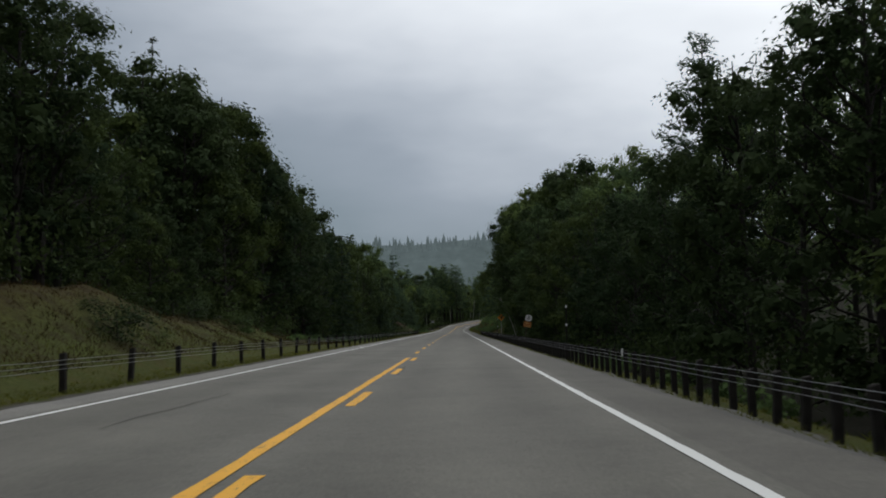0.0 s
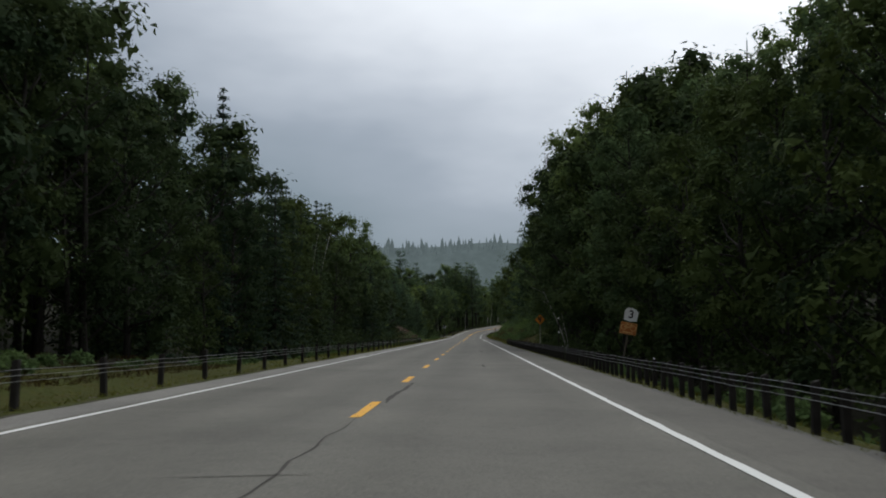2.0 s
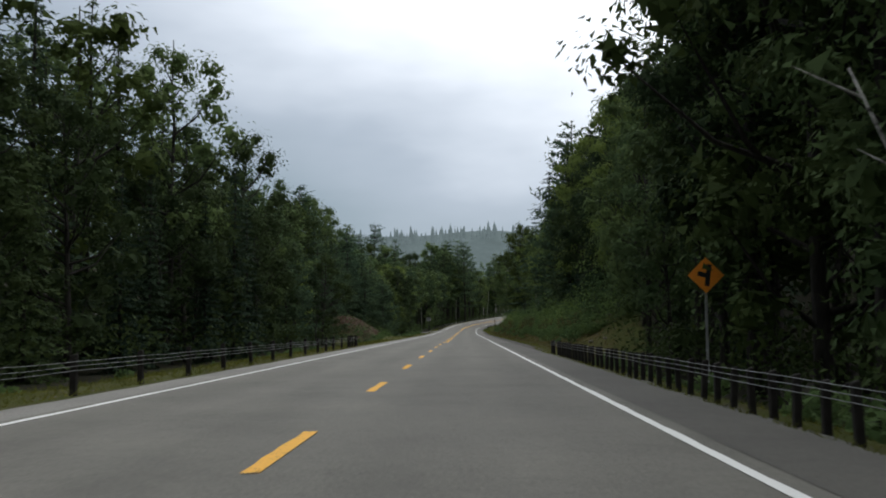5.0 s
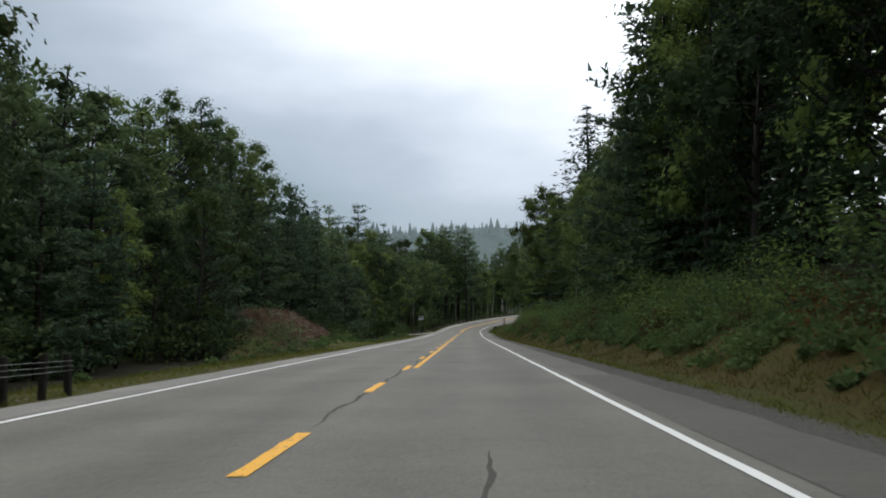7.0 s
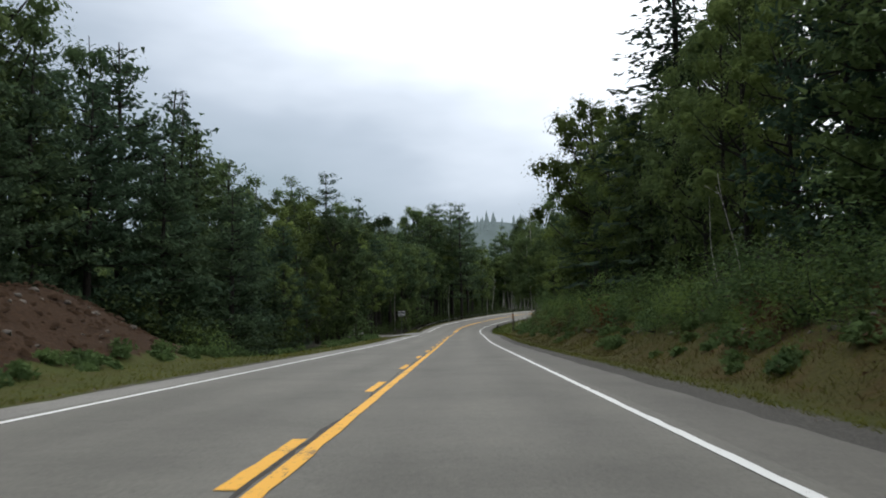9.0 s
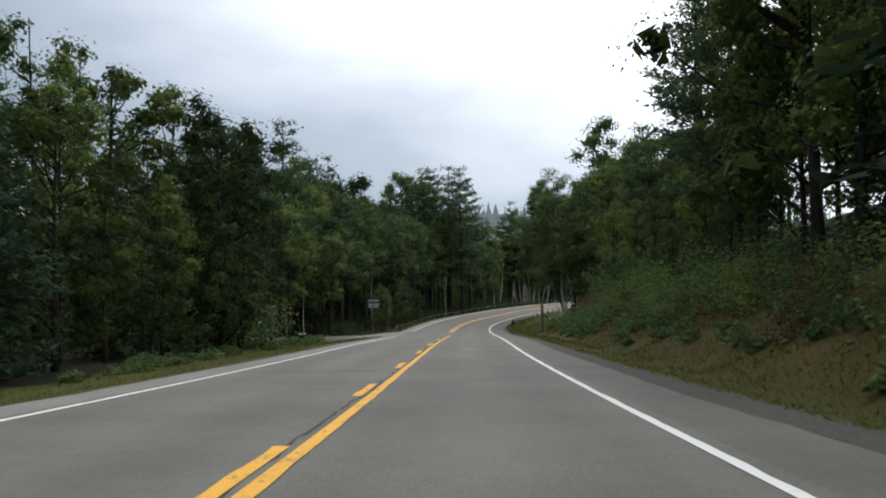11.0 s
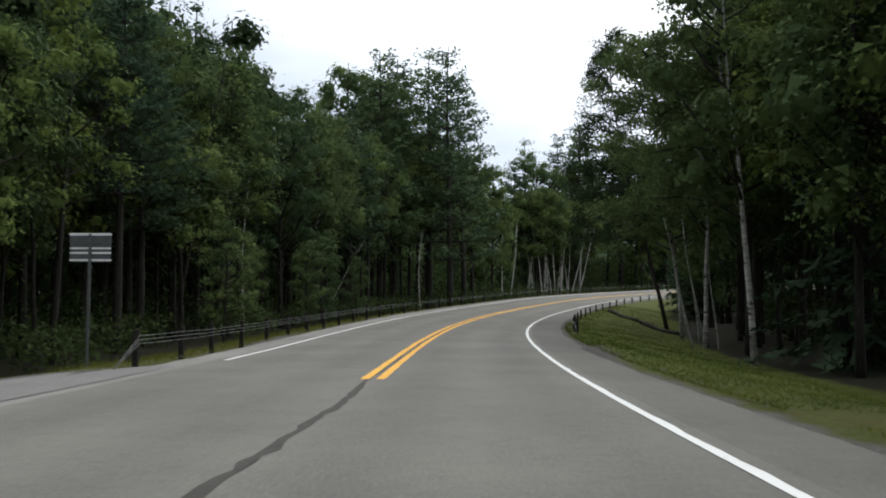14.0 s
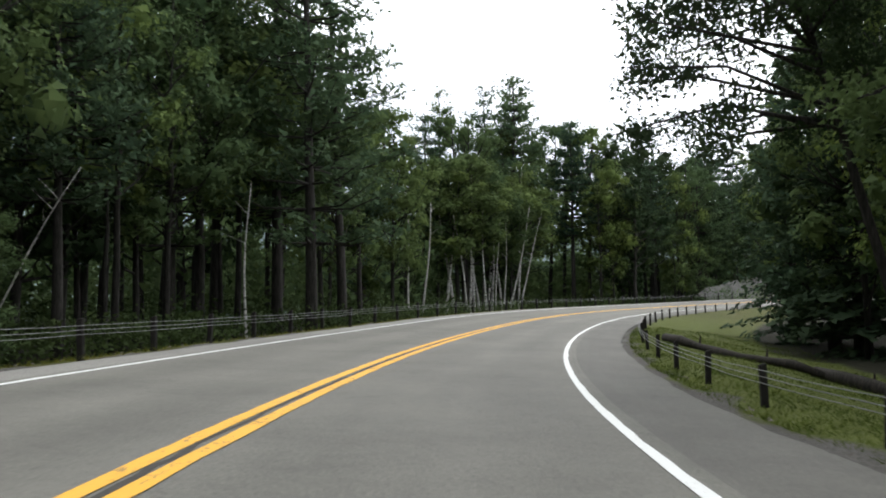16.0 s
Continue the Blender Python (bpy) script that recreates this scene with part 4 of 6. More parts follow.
def white_pine(seed, h=20.0, wide=3.6, tiers=15, bare=0.3, per=6, plume=80):
    """An old pine: tiers of level, upswept plumes with sky between them."""
    r = np.random.default_rng(seed)
    p = trunk_line(h, 0.3, r, 9)
    tubes = [tube(p, [0.26 * (1 - 0.93 * i / 9) + 0.012 for i in range(10)], 7)]
    quads = []
    for i in range(tiers):
        f = bare + (0.985 - bare) * (i + r.uniform(-0.25, 0.25)) / (tiers - 0.6)
        f = min(f, 0.985)
        t = (f - bare) / (1 - bare)
        reach = wide * 1.2 * (0.6 + 0.4 * min(1.0, t / 0.2)) * (1.0 - t) ** 0.72 + 0.3
        o = along(p, f)
        count = per if t < 0.85 else 4
        a0 = r.uniform(0, 6.3)
        for k in range(count):
            if r.random() < 0.14:
                continue
            a = a0 + 2 * math.pi * k / count + r.normal() * 0.3
            ln = reach * r.uniform(0.5, 1.12)
            out = np.array([math.cos(a), math.sin(a), 0])
            tip = o + out * ln + np.array([0, 0, 0.16 * ln + 0.35 * t])
            mid = (o + tip) / 2 + np.array([0, 0, -0.10 * ln])
            tubes.append(tube([o, mid, tip], [0.06 * (1.1 - 0.7 * t), 0.035, 0.012], 4, False))
            m = max(10, int(1.3 * plume * ln / wide))
            g = r.uniform(0.3, 1.05, m) ** 0.8
            q = (1 - g)[:, None] ** 2 * o + 2 * (g * (1 - g))[:, None] * mid + (g ** 2)[:, None] * tip
            q = q + np.stack([r.normal(size=m) * 0.30, r.normal(size=m) * 0.30, r.normal(size=m) * 0.13 + 0.08], -1) * (0.6 + 0.5 * g)[:, None]
            n = np.array([0, 0, 0.8]) + r.normal(size=(m, 3)) * 0.55
            n /= np.linalg.norm(n, axis=1, keepdims=True)
            quads.append(leaf_quads(q, n, 0.185 * r.uniform(0.65, 1.3, m), r, 1.9))
    return tubes, np.concatenate(quads)


class Kind:
    """One kind of tree: some built patterns of known height, planted as copies."""

    def __init__(self, name, bark_material, leaf_material, labels, category, patterns, limbs=None):
        self.name, self.category, self.labels, self.count = name, category, labels, 0
        self.made = [(h, tubes_mesh("trunk", t, bark_material, limbs), quads_mesh("crown", q, leaf_material)) for h, (t, q) in patterns]

    def plant(self, s, u, height, which=None, turn=None, wide=1.0, place=None, label=None):
        # trees behind the start are never seen; they are added to shade the road
        if s < 4 and self is not wood and place is None:
            return wood.plant(s, u, height)
        h, trunk, crown = self.made[(self.count if which is None else which) % len(self.made)]
        self.count += 1
        k = height / h
        p = grounded(s, u) if place is None else Vector(place)
        ob = new(self.name)
        ob.empty_display_size = 0.3
        a = float(rng.uniform(0, 6.28)) if turn is None else turn
        ob.matrix_basis = Matrix.Translation(p) @ Euler((0, 0, a)).to_matrix().to_4x4() @ Matrix.Diagonal((k * wide, k * wide, k, 1))
        tagged(ob, label or self.labels, self.category, "roadside " + self.category + " trees")
        part("trunk", trunk, None, ob)
        part("crown", crown, None, ob)
        return ob


maple = Kind("maple_tree", M_BARK, M_MAPLE, "full dark green broad-leaved tree at the forest edge", "tree",
             [(15, broadleaf(11, puffs=50, leaves=5900, size=0.142)), (15, broadleaf(12, wide=3.2, puffs=46, leaves=5600, size=0.142)), (15, broadleaf(13, wide=4.0, puffs=54, leaves=6300, size=0.142)), (15, broadleaf(14, low=0.2, wide=3.4, puffs=48, leaves=5600, size=0.142, shape=1.0)), (15, broadleaf(15, low=0.14, wide=3.0, puffs=44, leaves=5200, size=0.142, stems=2))])
bigmaple = Kind("maple_tree", M_BARK, M_MAPLE, "very large dark green broad-leaved tree beside the guide rail", "tree",
                [(22, broadleaf(19, h=22, low=0.26, wide=4.6, puffs=84, leaves=13000, size=0.155, thick=0.3))])
tall = Kind("hardwood_tree", M_GREYBARK, M_HARDWOOD, "tall broad-leaved forest tree with a high ragged crown", "tree",
            [(18, broadleaf(21, h=18, low=0.38, wide=3.2, puffs=34, leaves=2700, size=0.175)), (18, broadleaf(22, h=18, low=0.3, wide=3.5, puffs=36, leaves=2600, size=0.175)), (18, broadleaf(23, h=18, low=0.45, wide=3.0, puffs=32, leaves=2600, size=0.175, stems=2))])
wood = Kind("forest_tree", M_BARK, M_MAPLE, "dense dark green broad-leaved tree within the forest", "tree",
            [(15, broadleaf(16, low=0.2, wide=3.4, puffs=34, leaves=1300, size=0.23)), (15, broadleaf(17, low=0.15, wide=3.0, puffs=32, leaves=1900, size=0.21)), (15, broadleaf(18, low=0.25, wide=3.7, puffs=36, leaves=1400, size=0.23))])
aspen = Kind("birch_tree", M_BIRCH, M_ASPEN, "slender birch with white bark and a light green crown", "tree",
             [(15, broadleaf(31, low=0.42, wide=2.6, puffs=36, leaves=4600, size=0.125, thick=0.12, lean=(0.05, 0.0))), (15, broadleaf(32, low=0.48, wide=2.8, puffs=34, leaves=4400, size=0.125, thick=0.11, stems=2)), (15, broadleaf(33, low=0.4, wide=2.4, puffs=36, leaves=4400, size=0.125, thick=0.11, lean=(-0.06, 0.04)))], M_BARK)
poplar = Kind("poplar_tree", M_GREYBARK, M_ASPEN, "light green poplar with grey bark at the forest edge", "tree",
              [(15, broadleaf(41, low=0.15, wide=2.7, puffs=44, leaves=4300, size=0.14, thick=0.15)), (15, broadleaf(42, low=0.22, wide=2.4, puffs=40, leaves=4000, size=0.14, thick=0.15))])
highpoplar = Kind("poplar_tree", M_GREYBARK, M_ASPEN, "light green poplar with a bare dark trunk and a high crown", "tree",
                  [(15, broadleaf(43, low=0.36, wide=3.1, puffs=42, leaves=4900, size=0.135, thick=0.15)), (15, broadleaf(44, low=0.42, wide=2.9, puffs=38, leaves=4600, size=0.135, thick=0.14, stems=2)), (15, broadleaf(45, low=0.3, wide=2.8, puffs=42, leaves=4800, size=0.135, thick=0.15))])
fir = Kind("spruce_tree", M_BARK, M_SPRUCE, "dark pointed spruce with drooping boughs", "tree",
           [(15, spruce(51)), (15, spruce(52, wide=2.2, tiers=28)), (15, spruce(53, wide=3.0))])
pine = Kind("pine_tree", M_BARK, M_PINE, "tall white pine with level tufted boughs", "tree",
            [(20, white_pine(61)), (20, white_pine(62, wide=4.0, bare=0.22, tiers=17)), (20, white_pine(63, wide=3.2, bare=0.4, tiers=13))])
thickpine = Kind("young_pine_tree", M_BARK, M_PINE, "bushy blue-green pine with boughs to the ground", "tree",
                 [(14, white_pine(71, h=14, wide=3.6, bare=0.05, tiers=18, per=7, plume=84)), (14, white_pine(72, h=14, wide=3.2, bare=0.06, tiers=19, per=7, plume=80))])
highpine = Kind("tall_pine_tree", M_BARK, M_PINE, "tall dark pine with a long bare trunk and dead stubs", "tree",
                [(20, white_pine(64, wide=3.4, bare=0.42, tiers=13, per=7, plume=90)), (20, white_pine(65, wide=3.8, bare=0.36, tiers=14, per=7, plume=90))])
shrub = Kind("shrub", M_BARK, M_SHRUB, "leafy green shrub on the roadside bank", "shrub",
             [(1.6, broadleaf(81, h=1.6, low=0.1, wide=0.95, puffs=11, leaves=860, size=0.088, thick=0.025, stems=3)), (1.6, broadleaf(82, h=1.6, low=0.05, wide=1.1, puffs=12, leaves=900, size=0.088, thick=0.02, stems=3))])
darkshrub = Kind("shrub", M_BARK, M_MAPLE, "low dark green shrub on the dry grassy knoll", "shrub",
                 [(1.6, broadleaf(83, h=1.6, low=0.05, wide=1.05, puffs=12, leaves=900, size=0.095, thick=0.02, stems=3))])
fern = Kind("fern_clump", M_FERN, M_FERN, "rusty brown fern clump on the roadside bank", "fern",
            [(0.9, broadleaf(85, h=0.9, low=0.1, wide=0.7, puffs=8, leaves=520, size=0.09, thick=0.012)), (0.9, broadleaf(86, h=0.9, low=0.05, wide=0.85, puffs=9, leaves=560, size=0.09, thick=0.012))])


# skyline of the two forest edges: station, and height over the road at 13 m left and 11 m right
LEFT_S, LEFT_H = zip((-40, 13), (40, 15.5), (46, 14), (51, 10.5), (58, 9.5), (66, 10.5), (72, 15.5), (80, 17.3), (92, 17.3), (96, 13), (104, 13.5), (114, 15.6), (122, 16.4), (130, 14.2), (140, 13.6), (146, 14.3), (153, 14), (164, 14.1), (171, 14.3), (178, 15.6), (186, 14.2), (195, 13.5), (207, 12), (214, 11.4), (226, 11.3), (236, 11.3), (242, 13), (252, 14.8), (260, 13.2), (265, 12.5), (271, 15), (280, 13.5), (292, 12), (310, 13), (326, 14), (345, 11), (353, 12), (362, 12.6), (370, 14), (380, 16.2), (400, 18.2), (412, 18), (426, 17), (436, 21.5), (447, 18), (458, 14.5), (475, 18), (500, 20), (560, 19))
RIGHT_S, RIGHT_H = zip((-40, 11), (20, 11.5), (37, 11.8), (44, 9.6), (52, 9.4), (60, 8.8), (73, 10.4), (80, 11.4), (90, 12), (104, 12.6), (118, 17), (135, 20.5), (158, 21), (172, 17), (190, 15), (206, 17), (222, 17.2), (237, 17), (242, 15.2), (250, 13.4), (256, 14), (264, 15), (280, 14), (294, 17), (315, 10.6), (330, 9.2), (338, 9.8), (345, 11.6), (360, 15.5), (400, 17), (420, 14), (480, 14))


def sky_left(s, u):
    return 1.06 + (np.interp(s, LEFT_S, LEFT_H) - 1.06) * (abs(u) + 1.7) / 14.7


def sky_right(s, u):
    return 1.06 + (np.interp(s, RIGHT_S, RIGHT_H) - 1.06) * (abs(u) - 1.7) / 9.3


def rise(s, u):
    return float(ground_z(s, u) - np.interp(s, ST, RZ))


def choose(mix):
    names, weights = zip(*mix)
    return names[int(rng.choice(len(names), p=np.array(weights) / sum(weights)))]


MIX_LEFT = [(-60, [(maple, 1)]), (95, [(maple, 4), (fir, 4)]), (195, [(maple, 3), (thickpine, 3), (fir, 3), (poplar, 1)]), (262, [(thickpine, 6), (fir, 3), (poplar, 1)]), (300, [(poplar, 5), (maple, 2), (fir, 1)]), (362, [(poplar, 4), (maple, 3)])]
MIX_RIGHT = [(-60, [(maple, 5), (fir, 1)]), (102, [(maple, 3), (poplar, 2), (highpoplar, 1)]), (175, [(maple, 1), (fir, 1), (poplar, 5)]), (235, [(fir, 2), (poplar, 5), (thickpine, 1)]), (300, [(fir, 1), (poplar, 5), (highpoplar, 2)])]


def mix_at(table, s):
    return [m for a, m in table if a <= s][-1]


def rows_left():
    # edge of the wood, low; main row; row behind
    edge = lambda s: float(np.interp(s, [-40, 45, 75, 95, 140, 160, 200, 232, 240, 265, 271, 320], [12.5, 12.5, 12.2, 10.4, 10.6, 11.6, 12.0, 12.2, 14.5, 14.5, 10.0, 10.0]))
    # each row begins out of view behind the camera, added there for shade
    s = -60.0
    while s < 322:
        u = -(edge(s) + rng.uniform(0.4, 1.6))
        base = rise(s, u)
        kind = choose(mix_at(MIX_LEFT, s))
        height = max(4.0, (sky_left(s, u) - base) * rng.uniform(0.55, 0.85))
        kind.plant(s, u, min(height, 4.6) if 145 < s < 154.5 else height)
        s += rng.uniform(3.6, 5.2)
    s = -60.0
    while s < 322:
        u = -(edge(s) + rng.uniform(3.2, 5.2))
        kind = choose(mix_at(MIX_LEFT, s))
        kind = wood if kind is maple or (kind is poplar and s < 180) else kind
        kind.plant(s, u, max(6.0, (sky_left(s, u) - rise(s, u)) * rng.uniform(0.88, 1.0)))
        s += rng.uniform(3.4, 4.6) if s < 235 else rng.uniform(4.4, 6.0)
    s = -60.0
    while s < 330:
        u = -(edge(s) + rng.uniform(7.5, 11.0))
        kind = tall if rng.random() < 0.65 else (fir if s < 190 else pine)
        kind.plant(s, u, max(6.0, (sky_left(s, u) - rise(s, u)) * rng.uniform(0.74, 0.92)))
        s += rng.uniform(9, 13)
    s = 24.0
    while s < 108:
        u = -(edge(s) + rng.uniform(4.5, 8.5))
        wood.plant(s, u, max(6.0, (sky_left(s, u) - rise(s, u)) * rng.uniform(0.8, 0.93)), wide=1.1)
        s += rng.uniform(3.0, 4.2)


def rows_right():
    edge = lambda s: float(np.interp(s, [-40, 150, 180, 195, 350, 366, 376], [10.4, 10.2, 10.8, 11.8, 11.8, 12.2, 12.6]))
    # as on the left, the first trees are unseen and added for shade
    s = -56.0
    while s < 344:
        u = edge(s) + rng.uniform(0.3, 1.4)
        kind = choose(mix_at(MIX_RIGHT, s))
        kind.plant(s, u, max(5.0, (sky_right(s, u) - rise(s, u)) * rng.uniform(0.72, 0.97)))
        s += rng.uniform(3.8, 5.4)
    s = -56.0
    while s < 366:
        u = edge(s) + rng.uniform(3.4, 5.4)
        kind = tall if rng.random() < 0.4 and s < 200 else choose(mix_at(MIX_RIGHT, s))
        kind = wood if kind in (maple, poplar) and s < 296 else kind
        kind = highpoplar if s > 343 else kind
        kind.plant(s, u, max(7.0, min(24.0, (sky_right(s, u) - rise(s, u)) * rng.uniform(0.74, 0.9))))
        s += rng.uniform(3.5, 4.8) if s < 180 else rng.uniform(4.4, 6.0)
    s = -56.0
    while s < 372:
        u = edge(s) + rng.uniform(8.0, 12.0)
        (tall if s < 200 or s > 335 else wood).plant(s, u, max(8.0, min(24.0, (sky_right(s, u) - rise(s, u)) * rng.uniform(0.66, 0.8))))
        s += rng.uniform(11.0, 15.0)
    # close wood behind the edge
    for s0, s1 in ((92, 136), (192, 238), (303, 350)):
        s = float(s0)
        while s < s1:
            u = edge(s) + rng.uniform(2.4, 6.5)
            (tall if 190 < s < 240 else wood).plant(s, u, (sky_right(s, u) - rise(s, u)) * (rng.uniform(0.66, 0.78) if s < 200 else rng.uniform(0.68, 0.8)))
            s += rng.uniform(2.6, 3.6)


rows_left()
rows_right()


def bend_woods():
    """The wood round the outside of the bend and the one on its inside."""
    for u0, u1, gap, low, kinds in ((-13.6, -15.6, 4.6, (0.7, 0.92), ((highpoplar, 3), (highpine, 4), (tall, 3))), (-16.6, -19.6, 4.8, (0.76, 0.92), ((tall, 3), (highpine, 3), (pine, 1), (wood, 2))), (-21.0, -26.0, 5.0, (0.68, 0.82), ((tall, 4), (wood, 2), (pine, 2)))):
        s = 363.0
        while s < 575:
            u = float(rng.uniform(u1, u0))
            kind = choose(kinds)
            if not (456 < s < 490 and u > -19):
                kind.plant(s, u, max(6.0, min(27.0, (sky_left(s, u) - rise(s, u)) * rng.uniform(*low))))
            s += rng.uniform(0.8, 1.2) * gap
    s = 492.0
    while s < 575:
        (wood, tall, poplar)[int(s) % 3].plant(s, -float(rng.uniform(12.5, 15.5)), float(rng.uniform(13.5, 17.5)))
        s += rng.uniform(3.0, 4.2)
    s = 366.0
    while s < 432:
        u = -float(rng.uniform(15.2, 17.2))
        (highpoplar, tall, tall)[int(s) % 3].plant(s, u, (sky_left(s, u) - rise(s, u)) * rng.uniform(0.66, 0.86), wide=1.15)
        s += rng.uniform(3.4, 4.8)
    # along the far side of the side road
    for k in range(17):
        u = -12.5 - 2.6 * k
        choose(((highpoplar, 5), (tall, 2))).plant(371.0 + rng.uniform(0, 2.0) + 0.2 * u, u, rng.uniform(10.5, 13))
        choose(((highpoplar, 2), (wood, 3))).plant(375.0 + rng.uniform(0, 3.0) + 0.2 * u, u - 2, rng.uniform(11.5, 14))
        choose(((tall, 1), (wood, 3))).plant(381 + rng.uniform(0, 4.0) + 0.2 * u, u - 6, rng.uniform(12.5, 14.5))
    for k in range(7):
        u = -24.0 - 4.5 * k
        choose(((poplar, 2), (wood, 2))).plant(346 + rng.uniform(-2, 2.0) + 0.22 * (u + 6), u, rng.uniform(10, 13))
    # inside the bend, behind the open grass
    for s, u, h, kind in ((368.0, 15.5, 17.0, highpoplar), (374.5, 16.0, 18.0, highpoplar), (380.5, 16.5, 18.0, tall), (389.0, 15.4, 18.0, highpoplar), (396.0, 15.5, 18.0, tall), (404.5, 15.6, 17.5, highpoplar), (415.0, 14.2, 16.0, poplar), (420.5, 15.0, 15.0, poplar), (424.5, 13.6, 14.5, poplar), (429.5, 13.2, 15.0, thickpine), (426.0, 13.6, 18.0, fir), (434.0, 12.0, 14.0, fir), (438.0, 13.2, 14.0, poplar), (443.0, 12.6, 13.0, maple), (450.0, 14.5, 12.0, maple), (421.0, 15.5, 17.0, maple), (431.0, 14.5, 16.0, maple), (412.0, 16.0, 17.0, maple)):
        kind.plant(s, u, h, wide=1.2 if kind is fir else 1.0)
    for s, u, h in ((370.5, 13.8, 17.5), (377.5, 14.8, 18.0), (386.5, 15.6, 19.0), (392.5, 14.8, 18.5), (399.0, 15.0, 19.0)):
        highpoplar.plant(s, u, h)
    for k in range(16):
        tall.plant(364 + 3.2 * k + rng.uniform(-1, 1), rng.uniform(17.5, 21.5), rng.uniform(16.5, 19))
    for k in range(30):
        s, u = rng.uniform(372, 450), rng.uniform(16.5, 32)
        choose(((tall, 3), (wood, 3), (fir, 1))).plant(s, u, rng.uniform(11, 16))


bend_woods()


def key_trees():
    """Trees that stand out of the skyline."""
    pine.plant(135.0, 33.7, 38.5 - rise(135, 33.7), 1, wide=1.0, label="very tall white pine standing over the wooded slope")
    bigmaple.plant(161.5, 11.3, 22.8)
    bigmaple.plant(152.5, 12.2, 19.5)
    bigmaple.plant(81.0, -14.6, 18.6 - rise(81, -14.6), label="very large dark green broad-leaved tree over the knoll")
    bigmaple.plant(72.5, -15.0, 17.2 - rise(72.5, -15), label="very large dark green broad-leaved tree over the knoll")
    fir.plant(180.0, 14.0, 14.0, 1)
    tall.plant(178.0, -13.3, 17.2 - rise(178, -13.3), 0)
    fir.plant(226.0, 12.0, 20.0 - rise(226, 12.0), 0)
    thickpine.plant(229.5, 13.0, 22.4 - rise(229.5, 13.0), 0)
    fir.plant(284.0, 15.5, 26.0 - rise(284, 15.5), 2, wide=1.9)
    maple.plant(298.0, 11.9, 19.5 - rise(298, 11.9), 2, wide=0.95)
    thickpine.plant(290.5, -18.5, 17.8 - rise(290.5, -18.5), 0)
    thickpine.plant(284.0, -15.5, 13.5 - rise(284, -15.5), 1)
    thickpine.plant(297.0, -14.5, 11.5 - rise(297, -14.5), 0)
    poplar.plant(262.0, -17.2, 18.5 - rise(262, -17.2), 0)
    poplar.plant(258.0, -18.0, 19.0 - rise(258, -18), 1)
    poplar.plant(254.0, -18.4, 19.0 - rise(254, -18.4), 0)
    pine.plant(266.0, -21.0, 18.0 - rise(266, -21), 0)
    for s, u, h, w in ((406, -29.5, 30.0, 1), (398, -30.5, 26.3, 1), (384, -28.0, 22.0, 0), (414, -40.0, 30.0, 1), (434.0, -10.6, 25.5, 1), (437.0, -14.0, 26.0, 0), (430.0, -16.0, 25.0, 1), (441.0, -12.0, 24.0, 2), (484.0, -20.5, 25.5, 1), (487.0, -22.0, 26.5, 0), (482.0, -22.0, 24.5, 1)):
        pine.plant(s, u, h, w)
    for s, u, h in ((387.5, -9.4, 5.5), (383.5, -9.2, 6.0), (397.0, -9.3, 5.5), (400.5, -9.4, 6.0), (408.0, -9.4, 5.0)):
        poplar.plant(s, u, h, wide=1.2)
    aspen.plant(379.0, 11.9, 16.5, 0)
    aspen.plant(392.0, 12.2, 17.0, 2)
    highpoplar.plant(386.0, 13.2, 17.5, 0)
    highpoplar.plant(373.0, 13.6, 16.0, 2)
    fir.plant(415.7, 23.3, 24.0, 0)
    for k, (s, u, h) in enumerate(((137.0, -11.4, 7.6), (133.5, -11.8, 9.0), (130.0, -11.5, 8.0), (184.5, -11.6, 11.5), (177.5, -11.4, 8.5), (189.0, -11.8, 9.5))):
        fir.plant(s, u, h, k % 3)
    pine.plant(327.0, 15.0, 21.0 - rise(327, 15), 1, wide=1.15)
    pine.plant(331.0, 16.5, 21.0 - rise(331, 16.5), 0, wide=1.1)
    pine.plant(345.0, 15.0, 15.9 - rise(345, 15), 1)
    fir.plant(377.0, 15.2, 22.0, 2)
    pine.plant(310.0, 13.0, 19.0 - rise(310, 13), 1)
    for k in range(9):
        aspen.plant(470.0 + 1.4 * k + rng.uniform(-0.3, 0.3), -17.6 - rng.uniform(0, 2.5), rng.uniform(14, 16.5), k, wide=1.4)
    for k in range(5):
        poplar.plant(468.0 + 4.2 * k, -20.5 - rng.uniform(0, 2.0), rng.uniform(13.5, 16.0), wide=1.3)
    # big tree at the grass corner before the side road
    for s, u, h, w in ((319.0, -10.6, 13.0, 2), (323.5, -11.8, 13.0, 0), (328.0, -13.2, 12.5, 4), (333.0, -14.6, 13.0, 1), (337.5, -16.4, 14.0, 2), (340.5, -19.4, 12.0, 0), (330.0, -18.0, 14.0, 4), (335.5, -21.0, 13.0, 1)):
        maple.plant(s, u, h, w, wide=1.1)
    for s, u, h in ((318.5, -10.8, 5.5), (321.5, -10.2, 5.2), (325.5, -11.2, 5.6), (331.0, -12.8, 5.0), (339.0, -14.0, 5.2), (342.0, -16.4, 5.6)):
        poplar.plant(s, u, h, wide=1.25)
    maple.plant(201.0, -14.5, 17.0, 1)
    for s, u, h in ((321.0, -9.6, 2.4), (325.5, -10.8, 2.6), (329.5, -12.2, 2.4), (334.0, -13.2, 2.6), (337.5, -14.4, 2.2), (340.5, -16.6, 2.4), (342.0, -19.0, 2.6)):
        shrub.plant(s, u, h, wide=1.2)
    maple.plant(47.0, -13.6, 13.0, 0)
    maple.plant(42.0, -13.0, 12.5, 3)


key_trees()


